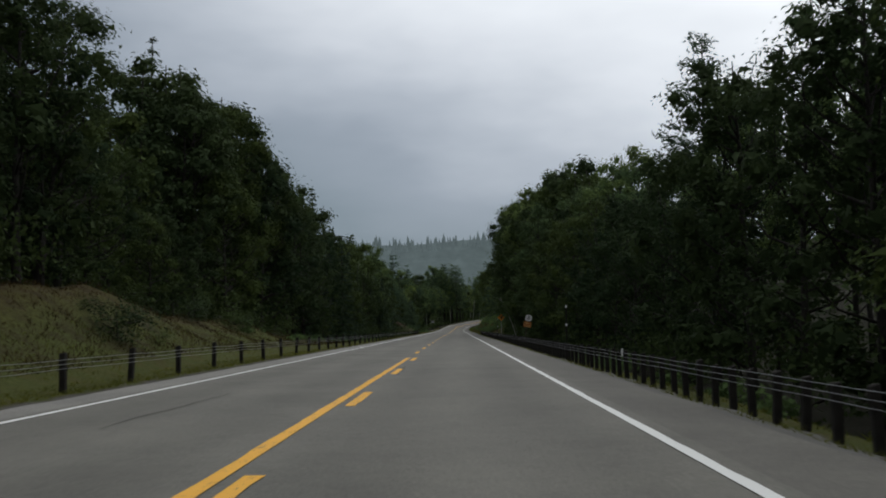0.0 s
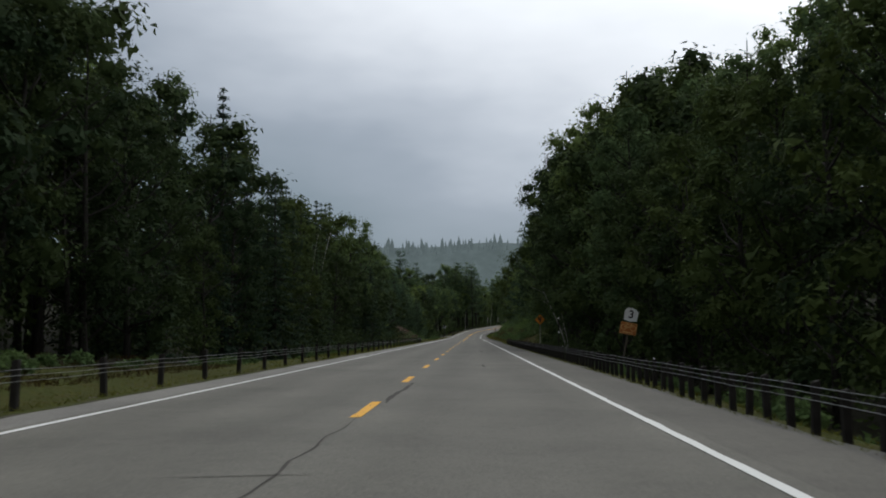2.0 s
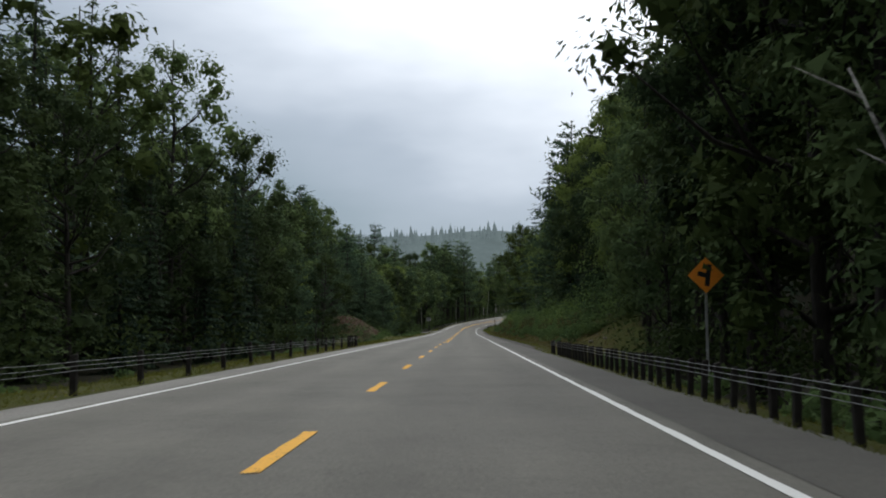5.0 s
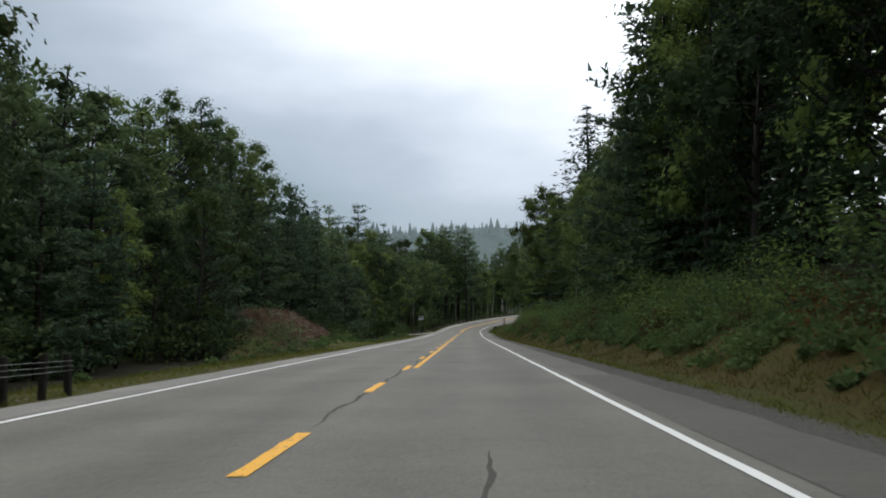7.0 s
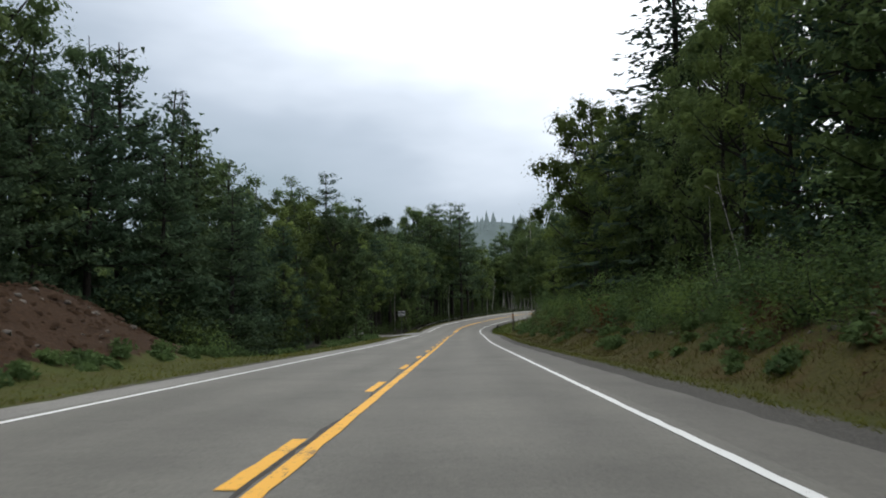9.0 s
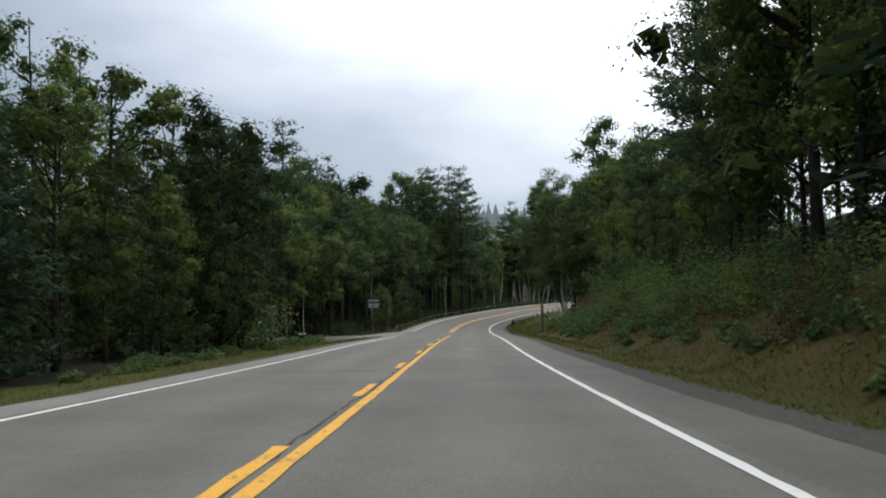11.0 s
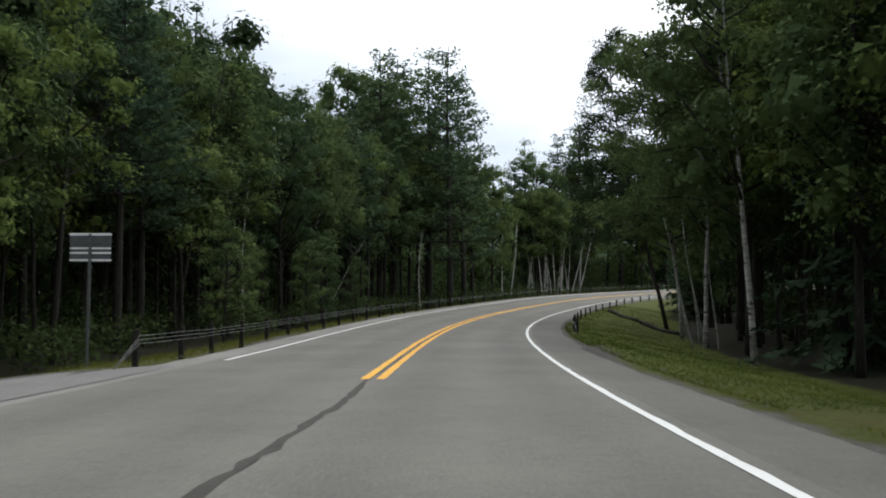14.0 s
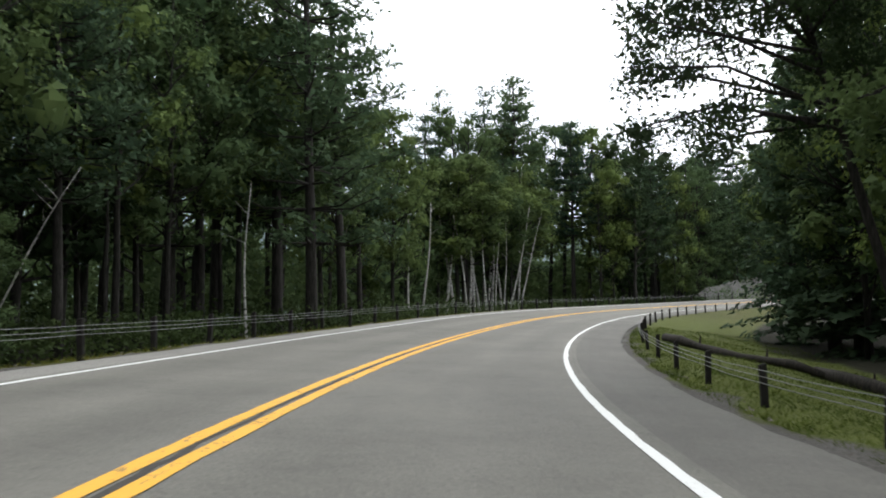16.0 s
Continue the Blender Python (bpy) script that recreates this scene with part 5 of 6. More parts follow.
def lone_tree(name, s, u, label, bark_material, leaf_material, stems, limbs, seed, leaf=0.105, limb_bark=None):
    """A single tree given by its stems and limbs (right, along, up); leaves hang along every limb."""
    r = np.random.default_rng(seed)
    tubes, cs = [], []
    for pts, r0 in stems:
        tubes.append(tube(pts, [r0 * (1 - 0.8 * i / (len(pts) - 1)) for i in range(len(pts))], 8))
    for a, b, n in limbs:
        a, b = np.array(a, float), np.array(b, float)
        mid = (a + b) / 2 + np.array([0, 0, 0.10 * np.linalg.norm(b - a)]) + r.normal(size=3) * 0.2
        tubes.append(tube([a, mid, b], [0.065, 0.04, 0.012], 5, False))
        for k in range(max(3, n // 90)):
            f = r.uniform(0.35, 1.0)
            c = (1 - f) ** 2 * a + 2 * f * (1 - f) * mid + f * f * b + r.normal(size=3) * np.array([0.35, 0.35, 0.25])
            tubes.append(tube([(1 - f * 0.92) ** 2 * a + 2 * f * 0.92 * (1 - f * 0.92) * mid + (f * 0.92) ** 2 * b, c], [0.02, 0.008], 4, False))
            m = 150
            cs.append(c + ball(m, r) * r.random((m, 1)) ** 0.45 * r.uniform(0.45, 0.85) * np.array([1.2, 1.2, 0.75]))
    c = np.concatenate(cs)
    n = ball(len(c), r) + np.array([0, 0, 0.5])
    n /= np.linalg.norm(n, axis=1, keepdims=True)
    ob = thing(name, grounded(s, u), -heading(s), label, "tree", "roadside tree trees")
    part("trunk", tubes_mesh("trunk", tubes, bark_material, limb_bark, len(stems)), None, ob)
    part("crown", quads_mesh("crown", leaf_quads(c, n, leaf * r.uniform(0.7, 1.25, len(c)), r), leaf_material), None, ob)


def crown_limbs(trunk, lo, hi, count, reach, side, seed, n=420):
    """Limbs out of a trunk, longest towards one side."""
    r = np.random.default_rng(seed)
    out = []
    for k in range(count):
        f = lo + (hi - lo) * (k + r.random()) / count
        o = along(trunk, f)
        a = r.uniform(0, 2 * math.pi)
        d = np.array([math.cos(a), math.sin(a), 0.0])
        ln = reach * (1.15 - 0.55 * (f - lo) / (1 - lo)) * (0.75 + 0.55 * max(0.0, float(d @ side))) * r.uniform(0.7, 1.1)
        out.append((o, o + d * ln + np.array([0, 0, ln * r.uniform(-0.05, 0.4)]), n))
    return out


def grass_edge_trees():
    """The forked birch, the two leaning birches and the dark tree that hangs over the grass."""
    left = np.array([-1.0, 0.0, 0.0])
    a = [(0, 0, -0.5), (-0.1, 0, 2.0), (-0.25, 0, 4.4), (-0.45, 0, 6.6), (-0.9, 0, 9.5), (-1.3, 0, 13.5), (-1.5, 0, 19.0)]
    b = [(-0.42, 0, 6.2), (-1.5, 0, 7.7), (-2.5, 0.2, 9.2), (-3.4, 0.3, 11.3), (-4.0, 0.3, 13.5)]
    lone_tree("birch_tree", 384.0, 13.0, "forked white birch leaning over the grass inside the bend", M_BIRCH, M_ASPEN, [(a, 0.15), (b, 0.09)],
              crown_limbs(a, 0.45, 0.98, 30, 3.4, left, 1) + crown_limbs(b, 0.45, 0.98, 14, 2.2, left, 2), 31, limb_bark=M_BARK)
    a = [(0, 0, -0.5), (-0.1, 0, 2.0), (-0.35, 0, 4.5), (-0.7, 0, 7.3), (-1.2, 0, 11.0), (-1.7, 0, 18.0)]
    lone_tree("birch_tree", 400.0, 11.85, "slightly leaning white birch beside the mown grass", M_BIRCH, M_ASPEN, [(a, 0.13)], crown_limbs(a, 0.42, 0.98, 42, 3.6, left, 3), 32, limb_bark=M_BARK)
    a = [(0, 0, -0.5), (-0.5, 0, 2.0), (-1.1, 0, 4.5), (-1.9, 0, 7.8), (-2.7, 0, 11.0), (-3.4, 0, 15.0), (-3.9, 0, 20.5)]
    own = crown_limbs(a, 0.4, 0.98, 50, 3.3, left, 4, 400)
    own += [((-1.6, 0, 6.6), (-6.4, 1.6, 7.7), 360), ((-1.8, 0, 7.8), (-5.6, 2.2, 9.8), 450), ((-1.5, 0.0, 6.2), (-4.6, -0.6, 6.0), 270), ((-1.9, 0, 8.6), (-5.4, -1.4, 10.6), 540)]
    lone_tree("leaning_tree", 410.0, 11.4, "dark leaning broad-leaved tree with limbs hanging over the grass", M_BARK, M_MAPLE, [(a, 0.15)], own, 33, leaf=0.095)


grass_edge_trees()


def bare_pole(name, s, u, h, lean, r0, material, label):
    r = np.random.default_rng(int(s * 10))
    p = grounded(s, u)
    pts = [(lean[0] * f * h + 0.12 * math.sin(5 * f + s), lean[1] * f * h + 0.10 * math.cos(4 * f + s), -0.4 + (h + 0.4) * f) for f in np.linspace(0, 1, 9)]
    parts_ = [tube(pts, [r0 * (1 - 0.75 * i / 8) for i in range(9)], 7)]
    for k in range(3):
        a = along(pts, r.uniform(0.55, 0.95))
        d = ball(1, r)[0] * np.array([1, 1, 0.3])
        parts_.append(tube([a, a + d * r.uniform(0.5, 1.2) + np.array([0, 0, 0.5])], [r0 * 0.3, 0.008], 4, False))
    ob = new(name, tubes_mesh(name, parts_, material))
    ob.location = p
    tagged(ob, label, "tree trunk", "bare trunks")


BARE = "bare leaning birch stem with white bark"
for s, u, h, lx, ly, r0 in ((143.6, 10.35, 6.5, -0.4, 0.0, 0.09), (144.0, 10.0, 4.2, -0.12, 0.03, 0.06),
                            (152.0, -14.6, 11.4, 0.11, 0.0, 0.075), (152.3, -14.5, 11.6, 0.2, 0.0, 0.06), (153.0, -16.3, 7.9, 0.03, 0.0, 0.055), (258, 11.6, 4.2, -0.16, 0.0, 0.035), (260, 11.4, 3.8, -0.12, 0.0, 0.03),
                            (367.0, -14.7, 9.0, 0.02, 0.0, 0.06), (366.4, -17.9, 8.0, 0.05, 0.0, 0.05), (397.7, -13.3, 9.5, 0.03, 0.0, 0.09), (411.2, -14.9, 11.0, 0.18, 0.0, 0.12), (415.3, -15.2, 6.5, 0.6, 0.0, 0.05), (429.3, -11.8, 7.5, 0.02, 0.0, 0.08),
                            (470.0, -16.6, 9.5, -0.14, 0.0, 0.1), (472.6, -16.6, 11.0, 0.0, 0.0, 0.11), (474.2, -16.4, 9.5, 0.05, 0.0, 0.09), (475.6, -16.2, 9.5, 0.02, 0.0, 0.08), (476.4, -16.4, 11.0, 0.22, 0.0, 0.11), (478.0, -16.6, 10.5, 0.29, 0.0, 0.1), (457.0, -14.0, 9.5, 0.08, 0.0, 0.1), (456.0, -14.4, 9.5, -0.03, 0.0, 0.1),
                            (396.5, 12.4, 7.0, -0.1, 0.0, 0.05), (391.0, 12.6, 6.0, -0.05, 0.0, 0.04), (393.0, 11.9, 6.5, -0.25, 0.0, 0.055), (411.5, 12.8, 8.5, -0.2, 0.0, 0.08), (409.6, 13.4, 7.0, -0.14, 0.0, 0.05)):
    bare_pole("bare_birch", s, u, h, (lx, ly), r0, M_BIRCH, BARE)
bare_pole("dead_snag", 364.0, 21.0, 18.0, (0.01, 0.0), 0.16, M_GREYBARK, "dead grey snag standing over the tree tops")
bare_pole("grey_stake", 392.0, 12.4, 1.9, (0.0, 0.0), 0.05, M_BARK, "short dark stake in the grass")
bare_pole("grey_stake", 136.0, -6.5, 2.2, (0.01, 0.0), 0.06, M_GREYBARK, "thin grey stake behind the guide rail")
bare_pole("grey_stake", 190.5, -7.6, 2.2, (-0.05, 0.0), 0.07, M_GREYBARK, "thin grey stake behind the guide rail")


# ---- banks: shrubs, stones, grass ----
def banks():
    for k in range(215):
        s = rng.uniform(186, 344)
        u = 8.5 + (4.0 if s < 198 or s > 296 else 2.6) * rng.random() ** 0.8
        shrub.plant(s, u, rng.uniform(0.5, 1.25) * (0.6 if u < 9.3 else 1.0 + 0.25 * (u - 9.3)), wide=float(rng.uniform(1.0, 1.6)))
    for k in range(56):
        s = rng.uniform(318, 346) if k < 26 else rng.uniform(188, 326)
        u = rng.uniform(9.0, 12.6) if k < 26 else rng.uniform(8.3, 10.6)
        fern.plant(s, u, rng.uniform(0.35, 0.8), wide=float(rng.uniform(1.0, 1.6)))
    for s, u, h in ((238, -9.9, 1.9), (236.6, -9.2, 1.6), (267.0, -9.8, 1.2), (268, -10.2, 1.4), (270, -9.6, 1.2), (347.5, 9.6, 0.8), (361.0, 11.2, 0.7)):
        shrub.plant(s, u, h, wide=1.3)
    for s, u, h in ((37.0, -8.1, 0.95), (37.6, -8.3, 0.7), (43.2, -9.8, 0.5), (38.3, -9.1, 0.4), (57.6, -9.3, 0.8), (59.2, -9.4, 0.9), (60.8, -9.6, 0.7), (39.8, -7.6, 0.35), (52.0, -10.1, 0.8), (54.5, -10.4, 0.9), (69.0, -9.2, 0.6), (72.5, -9.6, 0.8), (30.0, -9.6, 0.7)):
        darkshrub.plant(s, u, h, wide=1.5)


banks()


def weeds():
    """Low leafy weeds on the banks, beyond counting."""
    r = np.random.default_rng(27)
    cs = []
    for n, s0, s1, u0, u1, lo, hi in ((130, 188, 236, 8.0, 10.6, 0.4, 0.9), (220, 298, 346, 8.2, 12.2, 0.35, 0.85), (220, 190, 348, 7.4, 10.5, 0.2, 0.5), (40, 240, 263, -8.2, -9.0, 0.2, 0.45), (60, 264, 340, -7.5, -10.0, 0.25, 0.6), (90, 60, 235, -8.0, -9.8, 0.15, 0.4), (80, 5, 166, 6.6, 9.0, 0.2, 0.6)):
        s, u = r.uniform(s0, s1, n), u0 + (u1 - u0) * r.random(n)
        tall_ = r.uniform(lo, hi, n)
        h = np.interp(s, ST, HEAD)
        c = np.stack([np.interp(s, ST, RX) + np.cos(h) * u, np.interp(s, ST, RY) - np.sin(h) * u, ground_z(s, u)], -1)
        per = 130
        d = ball(n * per, r) * r.random((n * per, 1)) ** 0.45
        d[:, 2] = np.abs(d[:, 2])
        k = np.repeat(tall_, per)[:, None]
        cs.append(np.repeat(c, per, 0) + d * np.concatenate([k * 1.1, k * 1.1, k], 1))
    c = np.concatenate(cs)
    n = ball(len(c), r) * 0.7 + np.array([0, 0, 0.6])
    n /= np.linalg.norm(n, axis=1, keepdims=True)
    tagged(new("weeds", quads_mesh("weeds", leaf_quads(c, n, 0.10 * r.uniform(0.6, 1.4, len(c)), r, 1.8), M_SHRUB)), kind="stuff")


weeds()


def stone(seed, size):
    r = random.Random(seed)
    bm = bmesh.new()
    bmesh.ops.create_icosphere(bm, subdivisions=2, radius=size)
    for v in bm.verts:
        v.co *= 1 + 0.28 * noise.noise(v.co / size * 1.3 + Vector((seed, 0, 0)))
        v.co.z *= 0.65
    return bm


STONES = []
for k in range(4):
    bm = stone(k + 3, 0.16)
    me = bpy.data.meshes.new("stone")
    bm.to_mesh(me)
    bm.free()
    me.materials.append(M_STONE)
    STONES.append(me)


def stones():
    spots = [(float(rng.uniform(243, 259)), -float(rng.uniform(9.2, 12.6))) for _ in range(34)] + [(float(rng.uniform(185, 197)), float(rng.uniform(8.6, 10.8))) for _ in range(30)] + [(float(rng.uniform(225, 345)), float(rng.uniform(8.0, 10.5))) for _ in range(26)] + [(float(rng.uniform(234, 264)), float(rng.uniform(8.5, 10.4))) for _ in range(36)]
    for k, (s, u) in enumerate(spots):
        ob = new("stone", STONES[k % 4])
        f = float(rng.uniform(0.35, 1.1))
        ob.matrix_basis = Matrix.Translation(grounded(s, u, 0.01)) @ Euler((0, 0, float(rng.uniform(0, 6)))).to_matrix().to_4x4() @ Matrix.Diagonal((f, f, f, 1))
        tagged(ob, "pale fieldstone half sunk in the bare earth bank", "stone", "stones in the banks")


stones()


def fallen_logs():
    """Dark logs lying across the low edge of the grass inside the bend."""
    for (s0, u0), (s1, u1), r0 in (((421.0, 6.6), (411.5, 9.7), 0.15), ((412.2, 9.6), (404.0, 12.1), 0.18)):
        pts = [grounded(s0 + (s1 - s0) * f, u0 + (u1 - u0) * f, 0.10 + 0.05 * math.sin(9 * f)) for f in np.linspace(0, 1, 8)]
        parts_ = [tube(pts, [r0 * (1 - 0.35 * f) * (1 + 0.25 * math.sin(17 * f + s0)) for f in np.linspace(0, 1, 8)], 8)]
        for k in (2, 5):
            parts_.append(tube([pts[k], pts[k] + Vector((0.12, 0.2, 0.3))], [0.05, 0.02], 5, False))
        o = pts[0]
        parts_ = [([v - o for v in vs], fs) for vs, fs in parts_]
        ob = new("fallen_log", tubes_mesh("fallen_log", parts_, M_LOG))
        ob.location = o
        tagged(ob, "dark fallen log with stubs lying in the grass", "log", "fallen logs")


fallen_logs()


def grass_field(name, spots, tall_, material, seed):
    """Grass blades, many and uncountable."""
    r = np.random.default_rng(seed)
    s, u = spots
    n = len(s)
    h = np.interp(s, ST, HEAD)
    x = np.interp(s, ST, RX) + np.cos(h) * u
    y = np.interp(s, ST, RY) - np.sin(h) * u
    z = ground_z(s, u) - 0.02
    c = np.stack([x, y, z], -1)
    a = r.uniform(0, 6.28, n)
    w = np.stack([np.cos(a), np.sin(a), np.zeros(n)], -1) * (r.uniform(0.007, 0.016, n))[:, None]
    tip = c + np.stack([r.normal(size=n) * 0.10, r.normal(size=n) * 0.10, tall_ * r.uniform(0.45, 1.2, n)], -1)
    q = np.stack([c - w, c + w, tip], 1)
    tagged(new(name, quads_mesh(name, q, material)), kind="stuff")


def scatter(n, s0, s1, u0, u1, seed):
    r = np.random.default_rng(seed)
    return r.uniform(s0, s1, n), u0 + (u1 - u0) * r.random(n) ** 1.3


def joined(*lists):
    return np.concatenate([a for a, _ in lists]), np.concatenate([b for _, b in lists])


def grown():
    r = np.random.default_rng(5)
    spots = joined(scatter(11000, 5, 182, 5.45, 6.8, 1), scatter(14000, 5, 182, 5.32, 5.95, 31), scatter(12000, 5, 60, -5.1, -8.6, 2), scatter(13000, 60, 235, -5.0, -8.5, 3), scatter(30000, 180, 352, 5.55, 9.2, 4), scatter(9000, 235, 320, -5.0, -8.5, 5),
                   scatter(6000, 318, 338, -4.95, -14, 6), scatter(7000, 362, 450, -4.8, -7.5, 8))
    grass_field("verge_grass", spots, 0.10, M_GRASS, 11)
    grass_field("mown_grass", scatter(60000, 354, 432, 5.45, 12.0, 7), 0.085, M_LAWN, 14)
    grass_field("straw_grass", scatter(17000, 183, 350, 6.5, 9.6, 25), 0.17, M_STRAW, 15)
    spots = joined(scatter(15000, 183, 352, 6.6, 11.0, 21), scatter(4000, 362, 400, -5.6, -8.5, 23), scatter(12000, 110, 236, -5.8, -9.6, 24))
    grass_field("tall_grass", spots, 0.17, M_GRASS, 12)
    grass_field("dry_grass", scatter(22000, 5, 92, -7.0, -11.0, 22), 0.16, M_DRYGRASS, 13)


grown()


def undergrowth():
    """Low dark leaves under the trees, beyond counting."""
    r = np.random.default_rng(9)
    cs = []
    for n, s0, s1, u0, u1, hi in ((240, -15, 190, 9.5, 16, 2.6), (260, -15, 236, -10.5, -17, 2.6), (130, 264, 322, -10.5, -16, 2.4), (190, 190, 344, 12.0, 19, 2.6), (180, 370, 520, -9.4, -15, 1.7), (310, 370, 540, -15, -26, 2.8), (240, 346, 445, 16.5, 30, 2.4)):
        s, u = r.uniform(s0, s1, n), u0 + (u1 - u0) * r.random(n)
        h = np.interp(s, ST, HEAD)
        c = np.stack([np.interp(s, ST, RX) + np.cos(h) * u, np.interp(s, ST, RY) - np.sin(h) * u, ground_z(s, u) + 0.4], -1)
        per = 120
        d = ball(n * per, r) * r.random((n * per, 1)) ** 0.5 * np.array([1.6, 1.6, hi * 0.5])
        cs.append(np.repeat(c, per, 0) + d + np.array([0, 0, hi * 0.35]))
    c = np.concatenate(cs)
    n = ball(len(c), r) * 0.7 + np.array([0, 0, 0.5])
    n /= np.linalg.norm(n, axis=1, keepdims=True)
    tagged(new("undergrowth", quads_mesh("undergrowth", leaf_quads(c, n, 0.135 * r.uniform(0.6, 1.3, len(c)), r), M_MAPLE)), kind="stuff")


undergrowth()


def verge_stones():
    """Loose gravel along the pavement's edge."""
    r = np.random.default_rng(15)
    vs, fs = [], []
    for k in range(2600):
        s = r.uniform(2, 430)
        right = r.random() < 0.6
        u = r.uniform(5.1, 5.75) if right else -r.uniform(4.7, 5.2)
        if not right and 338 < s < 363:
            continue
        p = grounded(s, u, 0.004)
        q = r.uniform(0.012, 0.04)
        o = len(vs)
        vs += [p + Vector((q * a * r.uniform(0.7, 1.2), q * b * r.uniform(0.7, 1.2), q * c)) for a, b, c in ((1, 0, 0), (0, 1, 0), (-1, 0, 0), (0, -1, 0), (0.1, 0.1, 0.8))]
        fs += [(o, o + 1, o + 4), (o + 1, o + 2, o + 4), (o + 2, o + 3, o + 4), (o + 3, o, o + 4)]
    tagged(new("loose_gravel", mesh_of("loose_gravel", vs, fs, M_STONE)), kind="stuff")


verge_stones()


def clods():
    """Lumps of earth and small stones on the bare bank."""
    r = np.random.default_rng(16)
    vs, fs = [], []
    for k in range(1500):
        s, u = r.uniform(241, 262), -r.uniform(8.6, 14.0)
        p = grounded(s, u, -0.01)
        q = 0.04 + 0.14 * r.random() ** 3
        o = len(vs)
        vs += [p + Vector((q * a * r.uniform(0.6, 1.2), q * b * r.uniform(0.6, 1.2), q * c * r.uniform(0.5, 1.0))) for a, b, c in ((1, 0, 0), (0.3, 1, 0.1), (-1, 0.2, 0), (-0.2, -1, 0.1), (0.4, 0.3, 0.8), (-0.4, -0.2, 0.9))]
        fs += [tuple(o + i for i in f) for f in ((0, 1, 4), (1, 2, 5), (1, 5, 4), (2, 3, 5), (3, 0, 4), (3, 4, 5))]
    tagged(new("earth_clods", mesh_of("earth_clods", vs, fs, M_CLOD)), kind="stuff")


clods()


# ---- distance ----
def cut_rock():
    """The blasted rock face beyond the bend."""
    vs, fs = [], []
    nx, nz = 26, 9
    for i in range(nx + 1):
        s = 506 + 26 * i / nx
        for j in range(nz + 1):
            f = j / nz
            p = at(s, -8.5 - 2.2 * f)
            k = 0.55 * noise.noise(Vector((s * 0.5, f * 4, 1))) + 0.3 * noise.noise(Vector((s * 1.7, f * 9, 4)))
            hi = 3.3 * math.sin(math.pi * min(0.97, max(0.03, i / nx))) ** 0.4 * (0.8 + 0.45 * noise.noise(Vector((s * 0.23, 7, 2))) + 0.2 * noise.noise(Vector((s * 0.9, 3, 2))))
            vs.append((p.x + k, p.y + k, p.z - 0.6 + (hi + 0.6) * f + 0.2 * k))
    fs = [(i * (nz + 1) + j, (i + 1) * (nz + 1) + j, (i + 1) * (nz + 1) + j + 1, i * (nz + 1) + j + 1) for i in range(nx) for j in range(nz)]
    tagged(new("rock_face", mesh_of("rock_face", vs, fs, M_ROCK)), "grey blasted rock face beside the road bend", "rock")


cut_rock()
for k in range(9):
    shrub.plant(505 + 3.2 * k, -float(rng.uniform(7.4, 8.4)), float(rng.uniform(1.0, 1.9)), wide=1.4)
    poplar.plant(504 + 3.3 * k, -float(rng.uniform(11.5, 13.0)), float(rng.uniform(8.0, 12.0)))


# Air haze is painted here as a faint blue-grey glow of the surface.
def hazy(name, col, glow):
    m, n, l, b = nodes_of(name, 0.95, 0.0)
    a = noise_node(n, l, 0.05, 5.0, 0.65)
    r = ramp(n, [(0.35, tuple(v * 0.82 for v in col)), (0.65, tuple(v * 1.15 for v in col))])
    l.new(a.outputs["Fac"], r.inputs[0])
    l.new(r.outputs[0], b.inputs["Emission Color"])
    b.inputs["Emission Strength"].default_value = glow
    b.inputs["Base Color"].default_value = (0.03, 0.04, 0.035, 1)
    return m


def far_ridge(name, y, x0, x1, top, tree_h, material, seed, n=260):
    """A wooded ridge in the distance with a ragged top of small conifers."""
    r = np.random.default_rng(seed)
    vs, fs = [], []
    xs = np.linspace(x0, x1, 90)
    prof = [top(x) for x in xs]
    for x, h in zip(xs, prof):
        vs += [(x, y - 160, -20), (x, y - 60, h * 0.6), (x, y, h), (x, y + 120, h * 0.8)]
    for i in range(len(xs) - 1):
        for j in range(3):
            fs.append((4 * i + j, 4 * i + 4 + j, 4 * i + 5 + j, 4 * i + 1 + j))
    for k in range(n):
        x = r.uniform(x0, x1)
        h = float(np.interp(x, xs, prof)) - 2.0
        t = tree_h * r.uniform(0.45, 1.25)
        w = t * r.uniform(0.14, 0.26)
        yy = y - r.uniform(0, 40)
        h -= (y - yy) * 0.28 * h / 100
        o = len(vs)
        for lv, (f, g) in enumerate(((0.0, 1.0), (0.35, 0.8), (0.7, 0.42), (1.0, 0.02))):
            for q in range(5):
                a = 2 * math.pi * q / 5 + lv
                gg = g * r.uniform(0.7, 1.3)
                vs.append((x + w * gg * math.cos(a), yy + w * gg * math.sin(a), h + t * f))
        for lv in range(3):
            for q in range(5):
                fs.append((o + lv * 5 + q, o + lv * 5 + (q + 1) % 5, o + lv * 5 + 5 + (q + 1) % 5, o + lv * 5 + 5 + q))
    tagged(new(name, mesh_of(name, vs, fs, material)), kind="structure")


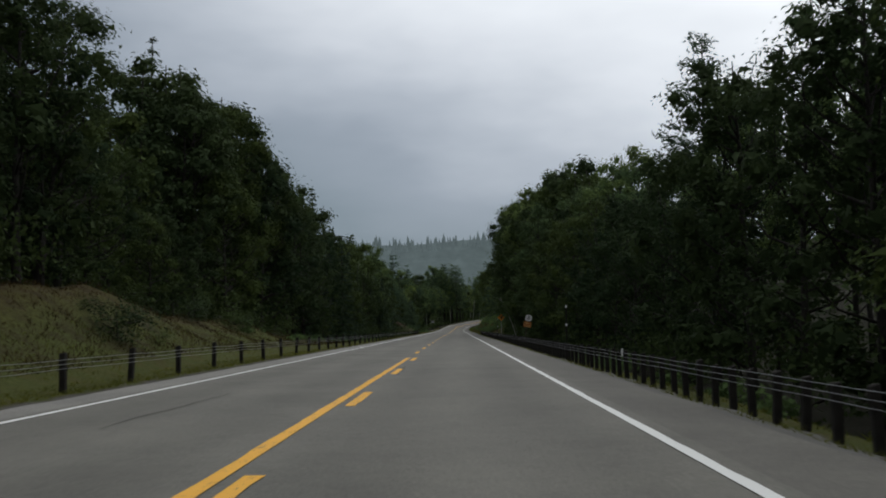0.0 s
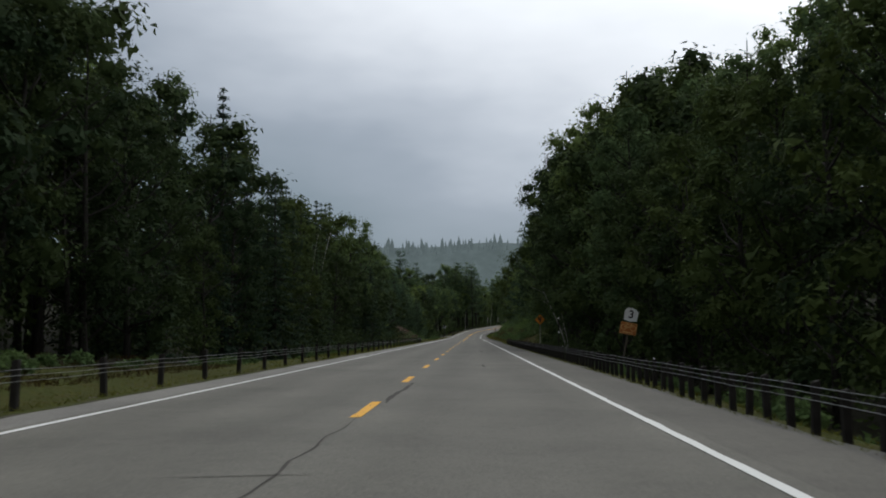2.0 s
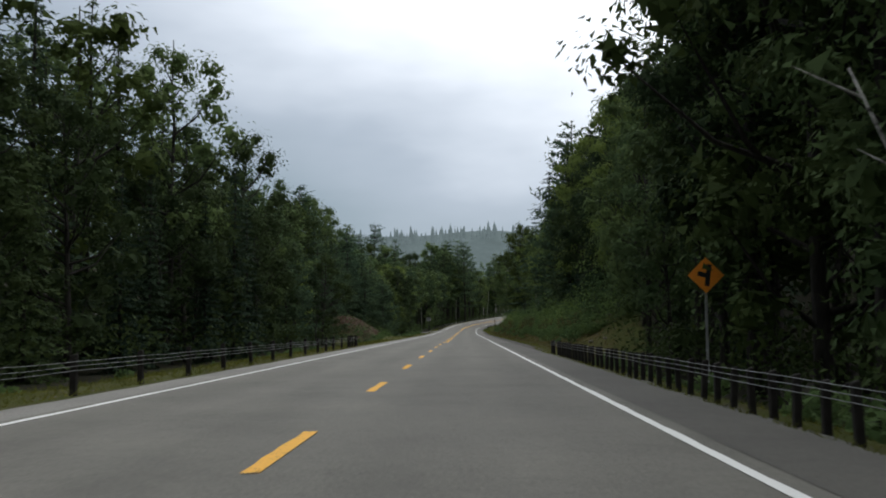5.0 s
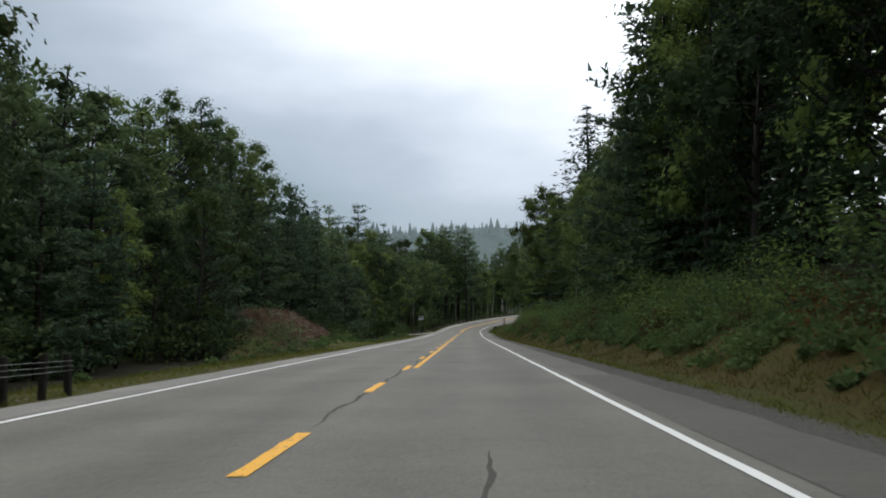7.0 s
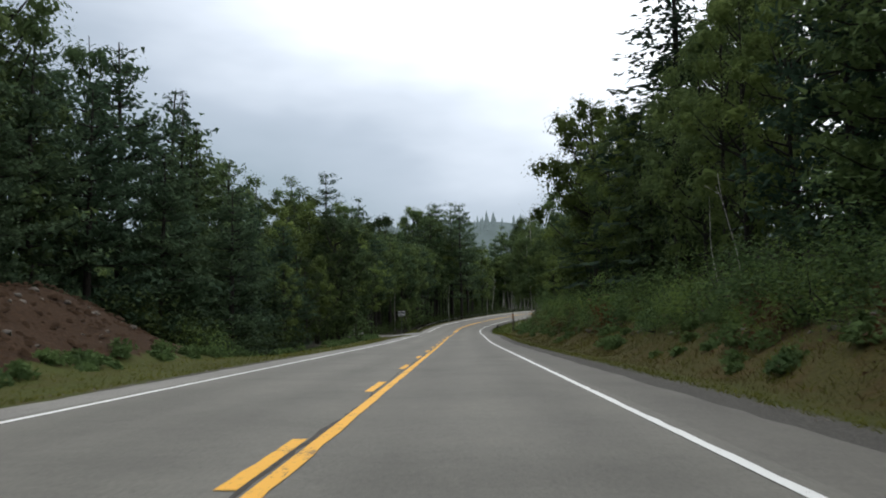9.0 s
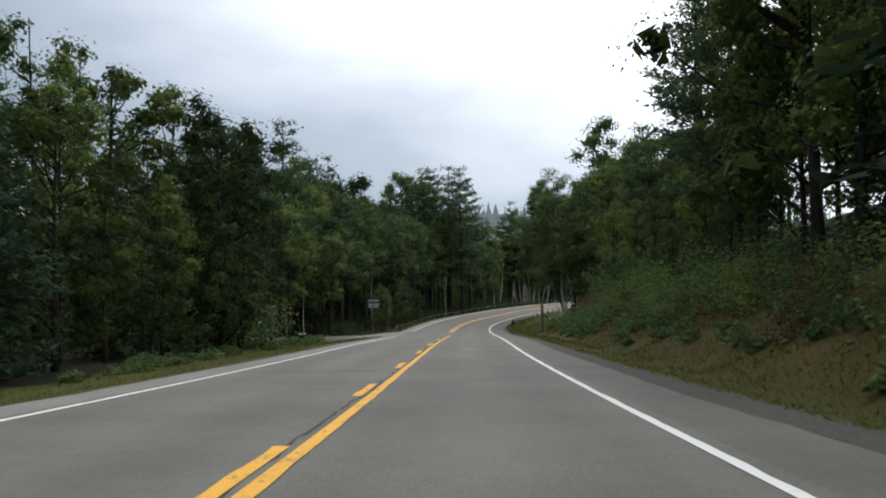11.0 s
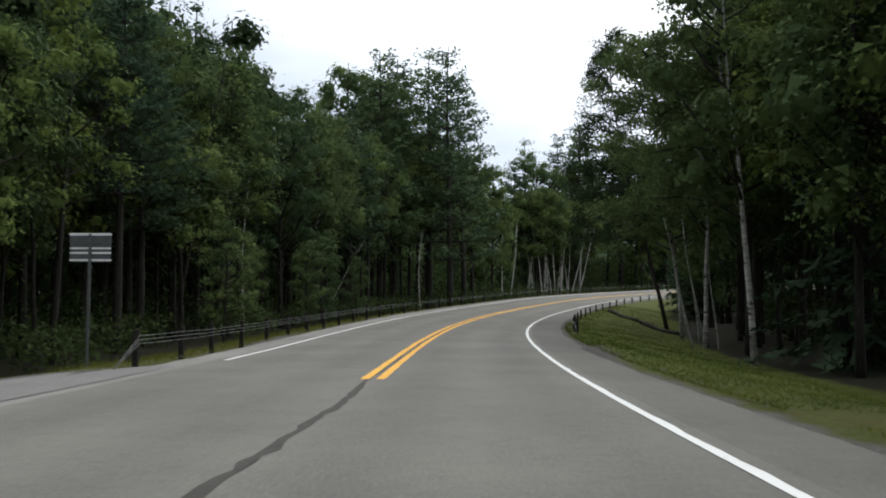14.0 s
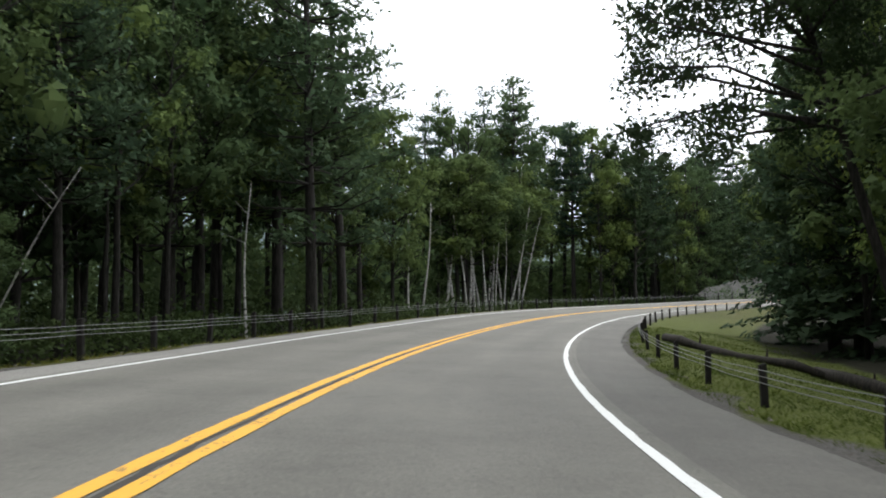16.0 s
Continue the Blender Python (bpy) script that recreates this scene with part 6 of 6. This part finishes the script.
# The hill's haze is put into its emission; nothing there gives light.
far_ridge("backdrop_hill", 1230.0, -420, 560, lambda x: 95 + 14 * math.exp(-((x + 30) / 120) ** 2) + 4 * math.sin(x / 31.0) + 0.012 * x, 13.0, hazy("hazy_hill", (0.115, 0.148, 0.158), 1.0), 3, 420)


def far_woods():
    """The wood beyond the bend, too deep to count."""
    r = np.random.default_rng(19)
    cs, sizes = [], []
    spots = [(r.uniform(-70, 130), r.uniform(500, 700), 22, 22) for _ in range(260)]
    spots += [(-r.uniform(22, 46), r.uniform(-50, 330), 21, 15) for _ in range(170)] + [(r.uniform(22, 44), r.uniform(-50, 360), 21, 17) for _ in range(150)]
    spots += [(r.uniform(-60, 14), r.uniform(400, 500), 17, 18) for _ in range(150)] + [(-r.uniform(16, 75), r.uniform(352, 420), 16, 17) for _ in range(120)] + [(r.uniform(-75, 40), r.uniform(400, 520), 19, 19) for _ in range(150)]
    for _ in range(330):
        p = at(r.uniform(366, 575), -r.uniform(27, 38))
        spots.append((p.x, p.y, 25, 8))
    for x, y, clear, hi in spots:
        s, u = stations(np.array([x]), np.array([y]))
        if abs(u[0]) < clear and s[0] < 640 or (340 < s[0] + 0.22 * abs(u[0]) < 366 and u[0] < 0) or (370 < s[0] < 520 and u[0] > 0):
            continue
        h = hi * r.uniform(0.65, 1.0)
        g = float(ground_z(s, u)[0]) if abs(u[0]) < 60 else float(np.interp(min(s[0], 640), ST, RZ)) - 1.0
        per = 210
        f = r.random(per) ** 0.8
        w = (2.6 if r.random() < 0.6 else 1.8) * np.sin(np.pi * (0.15 + 0.82 * f)) ** 0.8
        a = r.uniform(0, 6.28, per)
        cs.append(np.stack([x + np.cos(a) * w, y + np.sin(a) * w, g + h * (0.02 + 0.98 * f)], -1))
    c = np.concatenate(cs)
    n = ball(len(c), r) * 0.8 + np.array([0, -0.2, 0.5])
    n /= np.linalg.norm(n, axis=1, keepdims=True)
    tagged(new("far_woods", quads_mesh("far_woods", leaf_quads(c, n, 0.45 * r.uniform(0.6, 1.3, len(c)), r), M_HARDWOOD)), kind="stuff")


far_woods()
